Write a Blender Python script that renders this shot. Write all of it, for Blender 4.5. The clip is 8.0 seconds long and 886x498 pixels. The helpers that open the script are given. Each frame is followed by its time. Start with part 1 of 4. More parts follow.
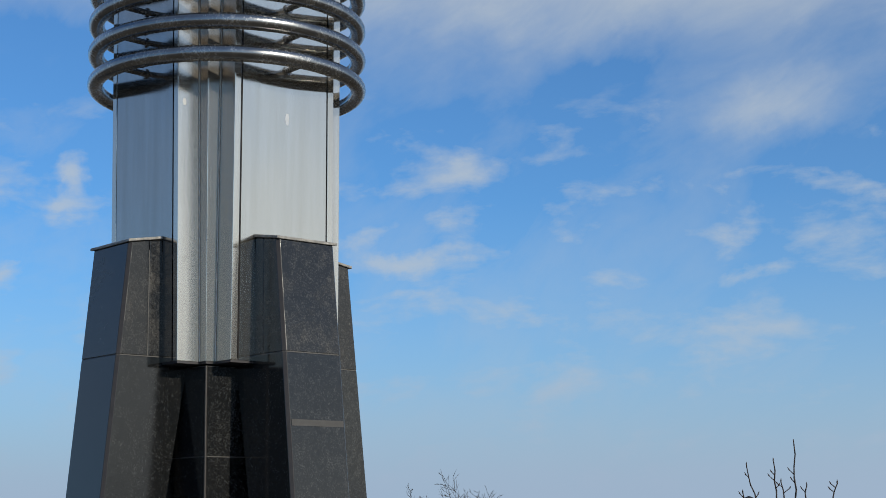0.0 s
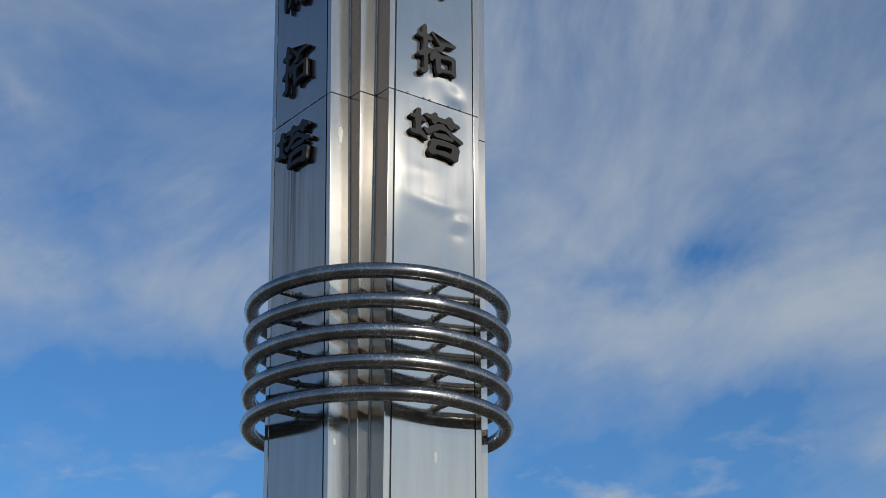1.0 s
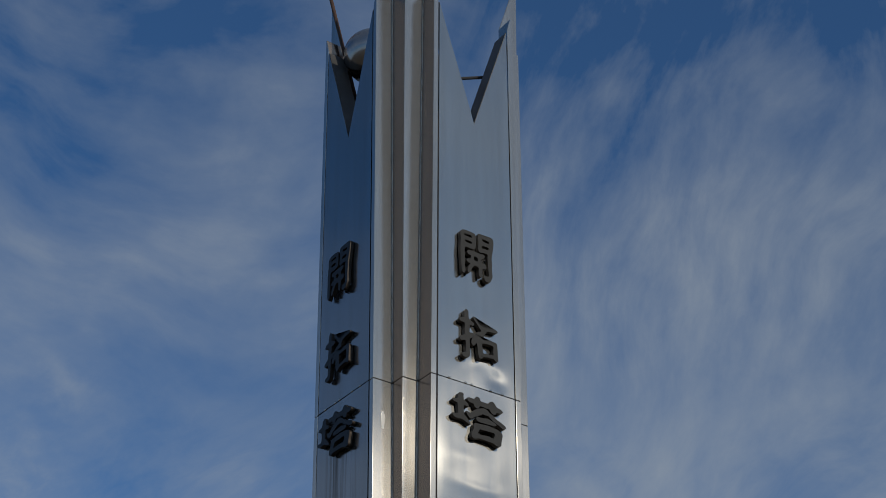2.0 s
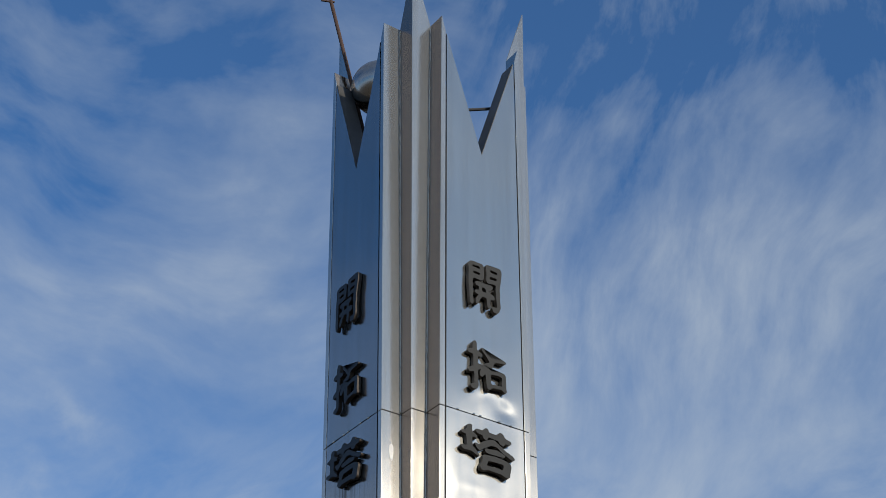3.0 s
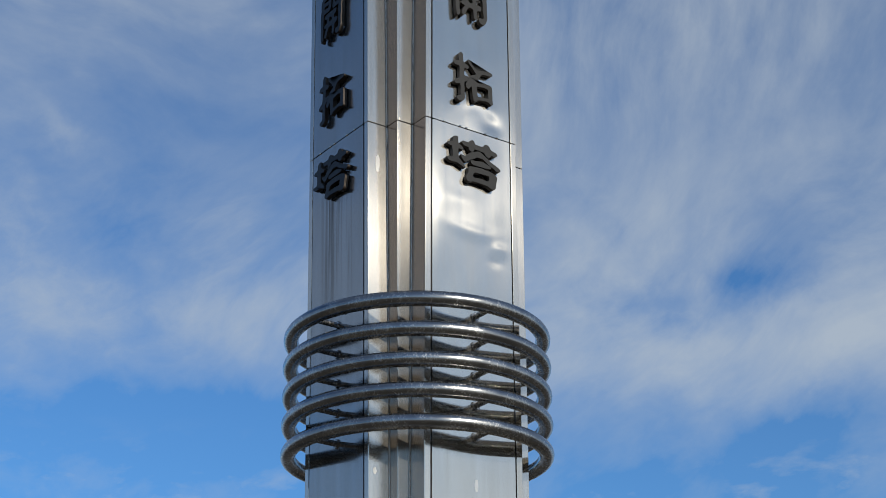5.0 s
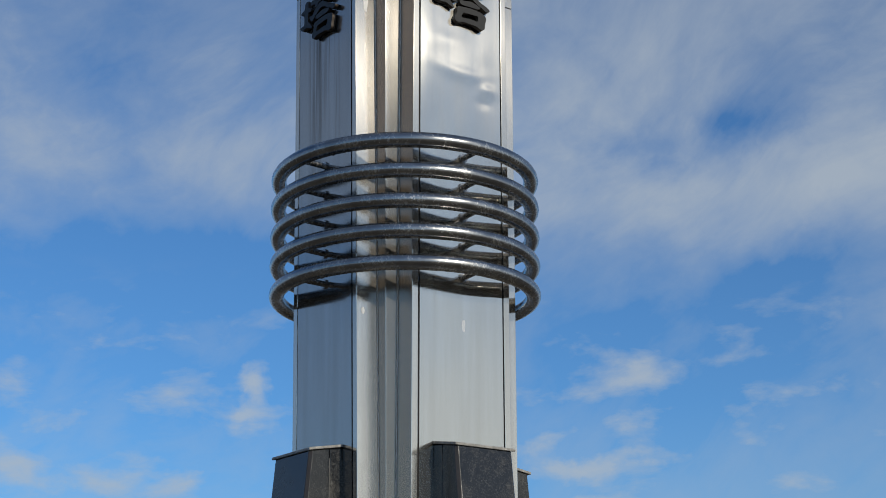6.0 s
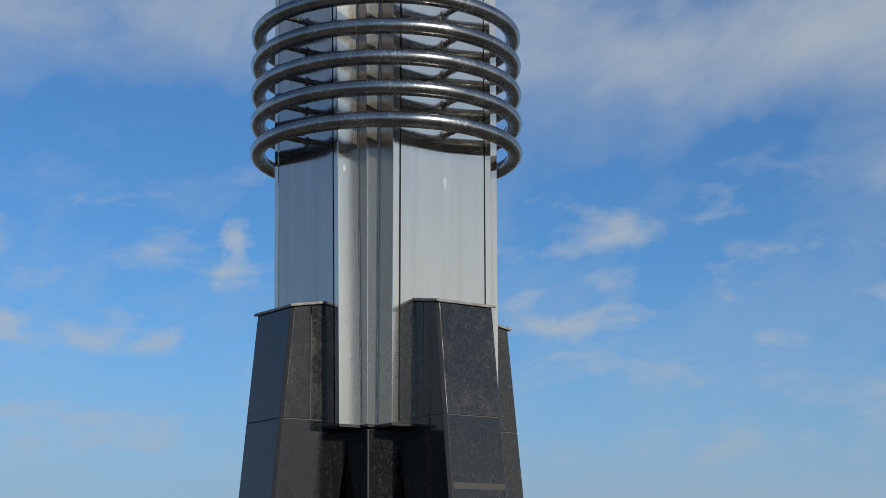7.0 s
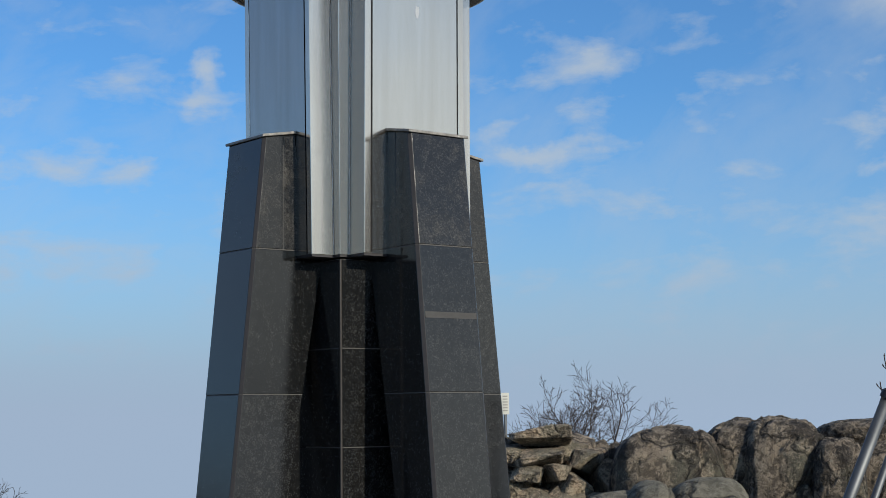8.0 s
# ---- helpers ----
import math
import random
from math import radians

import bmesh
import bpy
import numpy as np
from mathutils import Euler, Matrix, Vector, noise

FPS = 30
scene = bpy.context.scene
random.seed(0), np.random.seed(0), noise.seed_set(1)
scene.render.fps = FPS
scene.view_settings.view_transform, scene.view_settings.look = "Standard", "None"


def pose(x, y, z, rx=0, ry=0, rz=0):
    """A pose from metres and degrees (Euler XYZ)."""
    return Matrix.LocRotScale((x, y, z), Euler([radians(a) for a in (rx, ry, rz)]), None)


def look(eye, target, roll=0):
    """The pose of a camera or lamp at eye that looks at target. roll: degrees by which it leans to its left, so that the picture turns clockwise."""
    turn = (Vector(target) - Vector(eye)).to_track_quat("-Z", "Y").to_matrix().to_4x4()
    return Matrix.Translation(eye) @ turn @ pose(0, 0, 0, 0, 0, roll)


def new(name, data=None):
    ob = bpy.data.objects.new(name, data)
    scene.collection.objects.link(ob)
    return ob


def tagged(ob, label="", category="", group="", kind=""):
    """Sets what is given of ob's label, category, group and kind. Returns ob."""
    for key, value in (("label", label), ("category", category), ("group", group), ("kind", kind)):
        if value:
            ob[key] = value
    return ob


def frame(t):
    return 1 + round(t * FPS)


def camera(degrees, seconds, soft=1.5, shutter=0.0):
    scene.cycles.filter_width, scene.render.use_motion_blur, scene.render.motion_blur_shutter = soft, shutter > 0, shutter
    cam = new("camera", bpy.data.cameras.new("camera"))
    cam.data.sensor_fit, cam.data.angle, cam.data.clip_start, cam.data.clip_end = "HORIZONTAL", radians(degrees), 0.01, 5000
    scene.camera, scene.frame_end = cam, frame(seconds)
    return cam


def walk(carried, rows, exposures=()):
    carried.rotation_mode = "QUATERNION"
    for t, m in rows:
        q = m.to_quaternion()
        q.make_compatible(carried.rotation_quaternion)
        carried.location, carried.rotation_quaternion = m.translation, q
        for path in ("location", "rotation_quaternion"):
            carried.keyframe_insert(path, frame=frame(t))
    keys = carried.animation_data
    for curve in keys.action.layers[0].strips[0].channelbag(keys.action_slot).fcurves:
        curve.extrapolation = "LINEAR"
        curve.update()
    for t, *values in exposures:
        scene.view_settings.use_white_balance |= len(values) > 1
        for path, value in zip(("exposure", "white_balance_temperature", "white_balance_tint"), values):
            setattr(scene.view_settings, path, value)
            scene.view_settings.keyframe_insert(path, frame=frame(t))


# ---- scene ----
# ---- camera ----
EYE = Vector((-5.234, -7.609, 1.6))


def aim(yaw, pitch, roll):
    y, p = radians(yaw), radians(pitch)
    way = Vector((-math.sin(y) * math.cos(p), math.cos(y) * math.cos(p), math.sin(p)))
    return look(EYE, EYE + way, roll)


cam = camera(31.28, 8.0, 0.55)
PATH = [
    (0.0, -42.43, 9.82, -0.80), (0.5, -38.62, 15.00, -0.45), (1.0, -37.04, 22.01, -0.48), (1.5, -36.19, 28.01, -0.42),
    (2.0, -35.41, 32.30, -0.30), (2.2, -35.20, 33.50, -0.28), (2.75, -35.05, 34.0, -0.30), (3.3, -35.17, 32.18, -0.31), (3.5, -35.24, 31.44, -0.33),
    (4.0, -35.48, 29.13, -0.50), (4.5, -35.57, 26.16, -0.54), (5.0, -35.55, 23.03, -0.55), (5.2, -35.60, 21.82, -0.55),
    (6.3, -36.17, 15.75, -0.46), (6.5, -36.33, 14.77, -0.46), (7.0, -36.61, 12.13, -0.52), (7.5, -36.92, 8.90, -0.62),
    (8.0, -37.57, 5.99, -0.60),
]
EXPOSURES = [(0.0, 0.0), (0.5, 0.02), (1.0, -0.22), (1.5, -0.72), (2.0, -0.70), (2.2, -0.15), (3.3, 0.12), (3.5, 0.17), (4.0, 0.02), (4.5, -0.08), (5.0, -0.04), (6.5, -0.24), (7.0, -0.2), (8.0, 0.02)]
walk(cam, [(t, aim(y, p, r)) for t, y, p, r in PATH], EXPOSURES)

# ---- sky, sun ----
SUN_AZ, SUN_EL = 174.0, 23.7  # degrees clockwise from +y, and above the horizon
SUN_DIR = Vector((math.sin(radians(SUN_AZ)) * math.cos(radians(SUN_EL)), math.cos(radians(SUN_AZ)) * math.cos(radians(SUN_EL)), math.sin(radians(SUN_EL))))


def nd(nt, kind, **values):
    n = nt.nodes.new(kind)
    for key, v in values.items():
        if key.startswith("_"):
            n.inputs[key[1:].replace("_", " ")].default_value = v
        elif key[0] == "i" and key[1:].isdigit():
            n.inputs[int(key[1:])].default_value = v
        else:
            setattr(n, key, v)
    return n


def ramp(nt, stops):
    n = nt.nodes.new("ShaderNodeValToRGB")
    e = n.color_ramp.elements
    while len(e) < len(stops):
        e.new(0.5)
    for el, (p, c) in zip(e, stops):
        el.position, el.color = p, (c, c, c, 1) if isinstance(c, (int, float)) else (*c, 1)
    return n


def maths(nt, op, a, b=None, clamp=False):
    n = nd(nt, "ShaderNodeMath", operation=op, use_clamp=clamp)
    for i, v in enumerate((a, b)):
        if v is None:
            continue
        if isinstance(v, (int, float)):
            n.inputs[i].default_value = v
        else:
            nt.links.new(v, n.inputs[i])
    return n.outputs[0]


def mixc(nt, fac, a, b, blend="MIX"):
    n = nd(nt, "ShaderNodeMix", data_type="RGBA", blend_type=blend)
    for i, v in ((0, fac), (6, a), (7, b)):
        if isinstance(v, (int, float)):
            n.inputs[i].default_value = v
        elif isinstance(v, tuple):
            n.inputs[i].default_value = (*v, 1)
        else:
            nt.links.new(v, n.inputs[i])
    return n.outputs[2]


SKY_TINT, CLOUD, HAZE = (0.50, 0.95, 1.32), (4.8, 5.4, 5.95), (3.40, 4.42, 5.88)

# thicker and thinner places in the cloud: bearing, elevation, reach along and across, slant (all in degrees), amount
BANKS_LOW = (
    (43.5, 18.3, 5.0, 2.8, 0, 0.30), (53.0, 19.0, 6.0, 3.0, 0, 0.40), (56.0, 15.0, 4.5, 1.5, 8, 0.46), (48.8, 16.2, 2.2, 0.9, 25, -0.42),
    (47.6, 21.4, 1.6, 1.0, 0, -0.55), (43.5, 20.6, 3.2, 0.6, -14, -0.24), (23.0, 20.4, 9.0, 1.8, -4, 0.14), (23.0, 24.0, 8.5, 3.4, 0, -0.27), (54.0, 14.2, 2.2, 0.8, 5, 0.36), (26.0, 16.4, 9.0, 1.4, 0, -0.30),
)
BANKS_HIGH = (
    (22.0, 38.2, 6.0, 1.8, -28, -0.04), (28.5, 36.0, 5.0, 2.2, 62, 0.24), (43.2, 39.5, 3.4, 2.8, 0, -0.16), (50.5, 39.6, 4.5, 2.2, 0, -0.22), (23.5, 33.0, 9.0, 6.0, 0, -0.09), (46.0, 29.5, 9.0, 4.0, 0, 0.10), (46.0, 41.5, 12.0, 3.0, 0, -0.12), (24.0, 41.0, 10.0, 3.5, 0, -0.18), (42.0, 34.3, 2.4, 1.2, 75, -0.08),
    (48.5, 34.5, 5.0, 2.2, 68, 0.26), (39.4, 30.5, 4.5, 1.3, 84, 0.22), (25.0, 27.6, 7.0, 0.9, -7, -0.10), (20.6, 26.7, 1.4, 0.6, -28, 0.26),
    # last three: unseen banks, added for what the steel mirrors
    (24.0, 31.5, 7.0, 1.0, -6, 0.12), (54.5, 38.5, 3.0, 3.0, 0, -0.12), (326.0, 36.0, 26.0, 13.0, 0, -0.32), (326.0, 11.0, 24.0, 8.0, 0, 0.62), (146.0, 38.0, 30.0, 8.0, 0, 0.28),
)
PUFFS = (
    (28.9, 12.2, 1.1, 0.55, 62, 0.52), (29.5, 11.3, 1.2, 0.5, 0, 0.34), (22.3, 10.9, 1.2, 0.45, 0, 0.34), (24.6, 8.8, 2.6, 0.6, 0, 0.28), (26.6, 9.3, 0.5, 0.6, 0, 0.28),
    (41.6, 12.2, 2.2, 0.7, 15, 0.20), (44.6, 12.9, 2.6, 0.5, 7, 0.08), (39.7, 10.4, 1.0, 0.5, 25, 0.42), (43.0, 9.6, 3.4, 0.3, 4, 0.28),
    (46.9, 11.4, 1.3, 0.6, 0, 0.34), (57.2, 11.6, 2.0, 0.4, -4, 0.42), (53.4, 8.6, 1.7, 0.3, 8, 0.28), (48.2, 8.5, 2.6, 0.5, 0, 0.20), (41.0, 8.1, 2.0, 0.3, 0, 0.24),
    (21.0, 9.1, 3.0, 0.6, 0, 0.32), (20.0, 6.0, 7.0, 1.0, 0, 0.30), (43.0, 11.1, 1.6, 0.4, 10, 0.30), (45.0, 7.4, 3.5, 0.5, 0, 0.26), (52.0, 6.4, 5.0, 0.6, 3, 0.26), (40.4, 9.3, 1.2, 0.5, 0, 0.32), (36.5, 9.0, 2.5, 0.6, 0, 0.3),
)


def build_world():
    w = bpy.data.worlds.new("sky")
    scene.world = w
    w.use_nodes = True
    nt = w.node_tree
    nt.nodes.clear()
    L = nt.links.new
    co = nd(nt, "ShaderNodeTexCoord").outputs["Generated"]
    sky = nd(nt, "ShaderNodeTexSky", sky_type="NISHITA", sun_disc=False, sun_elevation=radians(SUN_EL), sun_rotation=radians(SUN_AZ), altitude=900.0, air_density=1.0, dust_density=1.4, ozone_density=2.5)
    sep = nd(nt, "ShaderNodeSeparateXYZ")
    L(co, sep.inputs[0])
    up = sep.outputs[2]
    # bearing and elevation in degrees; the seam of the bearing lies at 250
    turned_x = maths(nt, "ADD", maths(nt, "MULTIPLY", sep.outputs[0], math.cos(radians(70))), maths(nt, "MULTIPLY", sep.outputs[1], -math.sin(radians(70))))
    turned_y = maths(nt, "ADD", maths(nt, "MULTIPLY", sep.outputs[0], math.sin(radians(70))), maths(nt, "MULTIPLY", sep.outputs[1], math.cos(radians(70))))
    brg = maths(nt, "ADD", maths(nt, "MULTIPLY", maths(nt, "ARCTAN2", turned_x, turned_y), 180 / math.pi), 70.0)
    elv = maths(nt, "MULTIPLY", maths(nt, "ARCSINE", up), 180 / math.pi)
    flat = nd(nt, "ShaderNodeCombineXYZ")
    L(brg, flat.inputs[0])
    L(elv, flat.inputs[1])
    swirl = nd(nt, "ShaderNodeTexNoise", _Scale=0.07, _Detail=2.0, _Roughness=0.4)
    L(flat.outputs[0], swirl.inputs["Vector"])
    bent = nd(nt, "ShaderNodeVectorMath", operation="MULTIPLY_ADD")
    bent.inputs[1].default_value = (9.0, 9.0, 0.0)
    L(swirl.outputs["Color"], bent.inputs[0])
    L(flat.outputs[0], bent.inputs[2])

    def layer(scale, slant, squash, detail, rough, dist, vec=None):
        """Cloud noise drawn out along a slant."""
        mp = nd(nt, "ShaderNodeMapping", vector_type="TEXTURE")
        mp.inputs["Rotation"].default_value = (0, 0, radians(slant))
        mp.inputs["Scale"].default_value = (squash, 1.0, 1.0)
        L(vec or bent.outputs[0], mp.inputs[0])
        n = nd(nt, "ShaderNodeTexNoise", _Scale=scale, _Detail=detail, _Roughness=rough, _Distortion=dist)
        L(mp.outputs[0], n.inputs["Vector"])
        return n.outputs[0]

    def bank(b0, e0, wu, wv, slant, amount):
        """More or less cloud round one direction."""
        c, k = math.cos(radians(slant)), math.sin(radians(slant))
        kx = math.cos(radians(e0))
        seam = b0 - 360 if b0 > 250 else b0
        du = maths(nt, "MULTIPLY", maths(nt, "SUBTRACT", wob_u, seam), kx)
        dv = maths(nt, "SUBTRACT", wob_v, e0)
        p = maths(nt, "MULTIPLY", maths(nt, "ADD", maths(nt, "MULTIPLY", du, c), maths(nt, "MULTIPLY", dv, k)), 1 / wu)
        q = maths(nt, "MULTIPLY", maths(nt, "SUBTRACT", maths(nt, "MULTIPLY", dv, c), maths(nt, "MULTIPLY", du, k)), 1 / wv)
        r2 = maths(nt, "ADD", maths(nt, "MULTIPLY", p, p), maths(nt, "MULTIPLY", q, q))
        return maths(nt, "MULTIPLY", maths(nt, "EXPONENT", maths(nt, "MULTIPLY", r2, -1.0)), amount)

    # ragged outlines for the banks
    rag = nd(nt, "ShaderNodeTexNoise", _Scale=0.45, _Detail=5.0, _Roughness=0.6)
    L(flat.outputs[0], rag.inputs["Vector"])
    rs = nd(nt, "ShaderNodeSeparateColor")
    L(rag.outputs["Color"], rs.inputs[0])
    wob_u = maths(nt, "ADD", brg, maths(nt, "MULTIPLY", maths(nt, "SUBTRACT", rs.outputs[0], 0.5), 3.0))
    wob_v = maths(nt, "ADD", elv, maths(nt, "MULTIPLY", maths(nt, "SUBTRACT", rs.outputs[1], 0.5), 2.0))

    def rise(a, b, lo, hi, value):
        n = nd(nt, "ShaderNodeMapRange", interpolation_type="SMOOTHSTEP", i1=a, i2=b, i3=lo, i4=hi)
        L(value, n.inputs[0])
        return n.outputs[0]

    # lying streaks on one side, standing fibres on the other, small heaps low down
    streaks = maths(nt, "ADD", maths(nt, "MULTIPLY", layer(0.40, -10, 2.6, 8.0, 0.56, 0.0), 0.5), maths(nt, "MULTIPLY", layer(0.16, 14, 1.6, 6.0, 0.5, 0.0), 0.5))
    fibres = maths(nt, "ADD", maths(nt, "MULTIPLY", layer(0.62, 66, 2.6, 9.0, 0.60, 0.0), 0.42), maths(nt, "MULTIPLY", layer(0.19, 55, 1.6, 7.0, 0.55, 0.0), 0.58))
    veil = maths(nt, "ADD", maths(nt, "MULTIPLY", layer(0.20, 18, 1.7, 8.0, 0.55, 0.2), 0.75), maths(nt, "MULTIPLY", layer(0.9, 30, 2.2, 8.0, 0.62, 0.4), 0.25))
    heaps = layer(0.62, 3, 2.3, 9.0, 0.58, 0.2, flat.outputs[0])
    side = rise(33.0, 40.0, 0.0, 1.0, brg)
    high = nd(nt, "ShaderNodeMix", data_type="FLOAT")
    for k, v in ((0, side), (2, streaks), (3, fibres)):
        L(v, high.inputs[k])
    mixed = nd(nt, "ShaderNodeMix", data_type="FLOAT")
    for k, v in ((0, rise(23.0, 30.0, 0.0, 1.0, elv)), (2, veil), (3, high.outputs[0])):
        L(v, mixed.inputs[k])
    grade = ramp(nt, [(0.0, 0.02), (0.18, 0.02), (0.21, 0.46), (0.25, 0.60), (0.30, 0.46), (0.36, 0.36), (0.43, 0.22), (0.7, 0.34)])
    L(maths(nt, "DIVIDE", elv, 90.0), grade.inputs[0])
    d = maths(nt, "ADD", maths(nt, "MULTIPLY", maths(nt, "SUBTRACT", mixed.outputs[0], 0.5), 1.9), grade.outputs[0])
    for b in BANKS_LOW + BANKS_HIGH:
        d = maths(nt, "ADD", d, bank(*b))
    cover = ramp(nt, [(0.0, 0.0), (0.12, 0.10), (0.42, 0.29), (0.72, 0.56), (1.0, 0.80)])
    L(d, cover.inputs[0])
    low = maths(nt, "MULTIPLY", maths(nt, "SUBTRACT", heaps, 0.5), 2.0)
    for b in PUFFS:
        low = maths(nt, "ADD", low, bank(*b))
    lr = ramp(nt, [(0.12, 0.0), (0.34, 0.30), (0.58, 0.66), (0.85, 0.85)])
    L(maths(nt, "ADD", low, rise(3.0, 9.0, 0.10, 0.06, elv)), lr.inputs[0])
    fac = maths(nt, "MAXIMUM", cover.outputs[0], maths(nt, "MULTIPLY", lr.outputs[0], rise(13.5, 17.0, 1.0, 0.0, elv)))
    tint = mixc(nt, 1.0, sky.outputs[0], SKY_TINT, "MULTIPLY")
    clouds = mixc(nt, fac, tint, CLOUD)
    # haze towards the horizon and below it
    hz = ramp(nt, [(0.0, 1.0), (0.03, 0.90), (0.10, 0.38), (0.15, 0.14), (0.20, 0.03)])
    L(maths(nt, "ABSOLUTE", up), hz.inputs[0])
    below = maths(nt, "LESS_THAN", up, 0.0)
    hf = maths(nt, "MAXIMUM", hz.outputs[0], below)
    col = mixc(nt, hf, clouds, HAZE)
    # pale haze lying low under the sun, and the brighter ring round it
    col = mixc(nt, bank(152, 7, 48, 11, 0, 0.9), col, (9.9, 10.3, 10.2))
    col = mixc(nt, bank(SUN_AZ, SUN_EL, 13, 9, 0, 0.75), col, (15.0, 14.0, 12.0))
    bg = nd(nt, "ShaderNodeBackground", _Strength=0.1)
    L(col, bg.inputs[0])
    out = nd(nt, "ShaderNodeOutputWorld")
    L(bg.outputs[0], out.inputs[0])


build_world()
sun = new("sun", bpy.data.lights.new("sun", "SUN"))
sun.data.energy, sun.data.angle, sun.data.color = 4.0, radians(0.55), (1.0, 0.91, 0.76)
sun.matrix_world = look(SUN_DIR * 60, (0, 0, 0))


# ---- materials ----
def material(name, rough=0.5, metal=0.0, base=(0.5, 0.5, 0.5)):
    m = bpy.data.materials.new(name)
    m.use_nodes = True
    nt = m.node_tree
    b = nt.nodes["Principled BSDF"]
    b.inputs["Base Color"].default_value = (*base, 1)
    b.inputs["Roughness"].default_value = rough
    b.inputs["Metallic"].default_value = metal
    return m, nt, b



def coords(nt, scale=(1, 1, 1), kind="Object"):
    t = nd(nt, "ShaderNodeTexCoord")
    mp = nd(nt, "ShaderNodeMapping")
    mp.inputs["Scale"].default_value = scale
    nt.links.new(t.outputs[kind], mp.inputs[0])
    return mp.outputs[0]


def noise_tex(nt, vec, scale, detail=4.0, rough=0.55, dist=0.0):
    n = nd(nt, "ShaderNodeTexNoise", _Scale=scale, _Detail=detail, _Roughness=rough, _Distortion=dist)
    nt.links.new(vec, n.inputs["Vector"])
    return n.outputs[0]


def bump(nt, b, height, strength, distance):
    n = nd(nt, "ShaderNodeBump", _Strength=strength, _Distance=distance)
    nt.links.new(height, n.inputs["Height"])
    nt.links.new(n.outputs[0], b.inputs["Normal"])
    return n


def steel(name, base, r0, r1, stain=0.35, wave=0.006, brushed=0.0, metal=1.0, runs=0.0, rusty=None):
    m, nt, b = material(name, 0.3, metal, base)
    L = nt.links.new
    if brushed:
        b.inputs["Anisotropic"].default_value = brushed
        # the brushing runs upright, so that gloss spreads sideways
        across = nd(nt, "ShaderNodeVectorMath", operation="CROSS_PRODUCT")
        L(nd(nt, "ShaderNodeNewGeometry").outputs["True Normal"], across.inputs[0])
        across.inputs[1].default_value = (0, 0, 1)
        L(across.outputs[0], b.inputs["Tangent"])
    v = coords(nt)
    streak = noise_tex(nt, coords(nt, (14, 14, 0.7)), 1.0, 5, 0.6)
    blot = noise_tex(nt, v, 2.3, 6, 0.6)
    sr = ramp(nt, [(0.35, 0.0), (0.75, 1.0)])
    L(streak, sr.inputs[0])
    dull = mixc(nt, maths(nt, "MULTIPLY", sr.outputs[0], stain), base, tuple(c * 0.62 * k for c, k in zip(base, (1.06, 0.98, 0.88))))
    br = ramp(nt, [(0.45, 0.0), (0.7, 1.0)])
    L(blot, br.inputs[0])
    coat = mixc(nt, maths(nt, "MULTIPLY", br.outputs[0], stain * 0.5), dull, tuple(c * 0.85 for c in base))
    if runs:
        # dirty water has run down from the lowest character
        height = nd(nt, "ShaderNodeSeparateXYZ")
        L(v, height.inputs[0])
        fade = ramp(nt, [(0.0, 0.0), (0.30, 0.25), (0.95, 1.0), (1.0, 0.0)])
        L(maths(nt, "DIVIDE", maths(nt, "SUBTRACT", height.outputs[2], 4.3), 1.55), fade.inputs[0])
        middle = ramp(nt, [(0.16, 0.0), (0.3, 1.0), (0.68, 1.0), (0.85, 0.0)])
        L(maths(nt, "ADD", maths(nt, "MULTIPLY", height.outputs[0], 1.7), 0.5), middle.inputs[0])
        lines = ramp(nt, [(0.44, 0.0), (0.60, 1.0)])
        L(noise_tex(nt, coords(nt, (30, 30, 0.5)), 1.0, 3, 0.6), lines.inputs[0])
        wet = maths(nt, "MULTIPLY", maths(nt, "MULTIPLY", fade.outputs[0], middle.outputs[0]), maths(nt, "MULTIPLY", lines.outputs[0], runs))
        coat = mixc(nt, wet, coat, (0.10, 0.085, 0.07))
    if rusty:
        # brown staining and the shade of the side steps in one tone, weaker lower down
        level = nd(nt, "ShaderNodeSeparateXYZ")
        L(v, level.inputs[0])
        tint_ramp = ramp(nt, [(0.0, 0.42), (0.45, 0.58), (0.8, 0.9), (1.0, 1.0)])
        L(maths(nt, "ADD", maths(nt, "MULTIPLY", maths(nt, "SUBTRACT", level.outputs[2], 3.6), 0.6), maths(nt, "MULTIPLY", maths(nt, "SUBTRACT", streak, 0.5), 0.9)), tint_ramp.inputs[0])
        coat = mixc(nt, tint_ramp.outputs[0], coat, rusty)
    L(coat, b.inputs["Base Color"])
    rr = nd(nt, "ShaderNodeMapRange", i1=0.3, i2=0.7, i3=r0, i4=r1)
    L(maths(nt, "ADD", maths(nt, "MULTIPLY", blot, 0.5), maths(nt, "MULTIPLY", streak, 0.5)), rr.inputs[0])
    L(rr.outputs[0], b.inputs["Roughness"])
    grain = noise_tex(nt, coords(nt, (260, 260, 6)), 1.0, 2, 0.6)
    h = maths(nt, "ADD", maths(nt, "MULTIPLY", noise_tex(nt, coords(nt, (1.6, 1.6, 0.7)), 1.0, 2, 0.4), 1.0), maths(nt, "MULTIPLY", grain, 0.006))
    bump(nt, b, h, 1.0, wave)
    return m


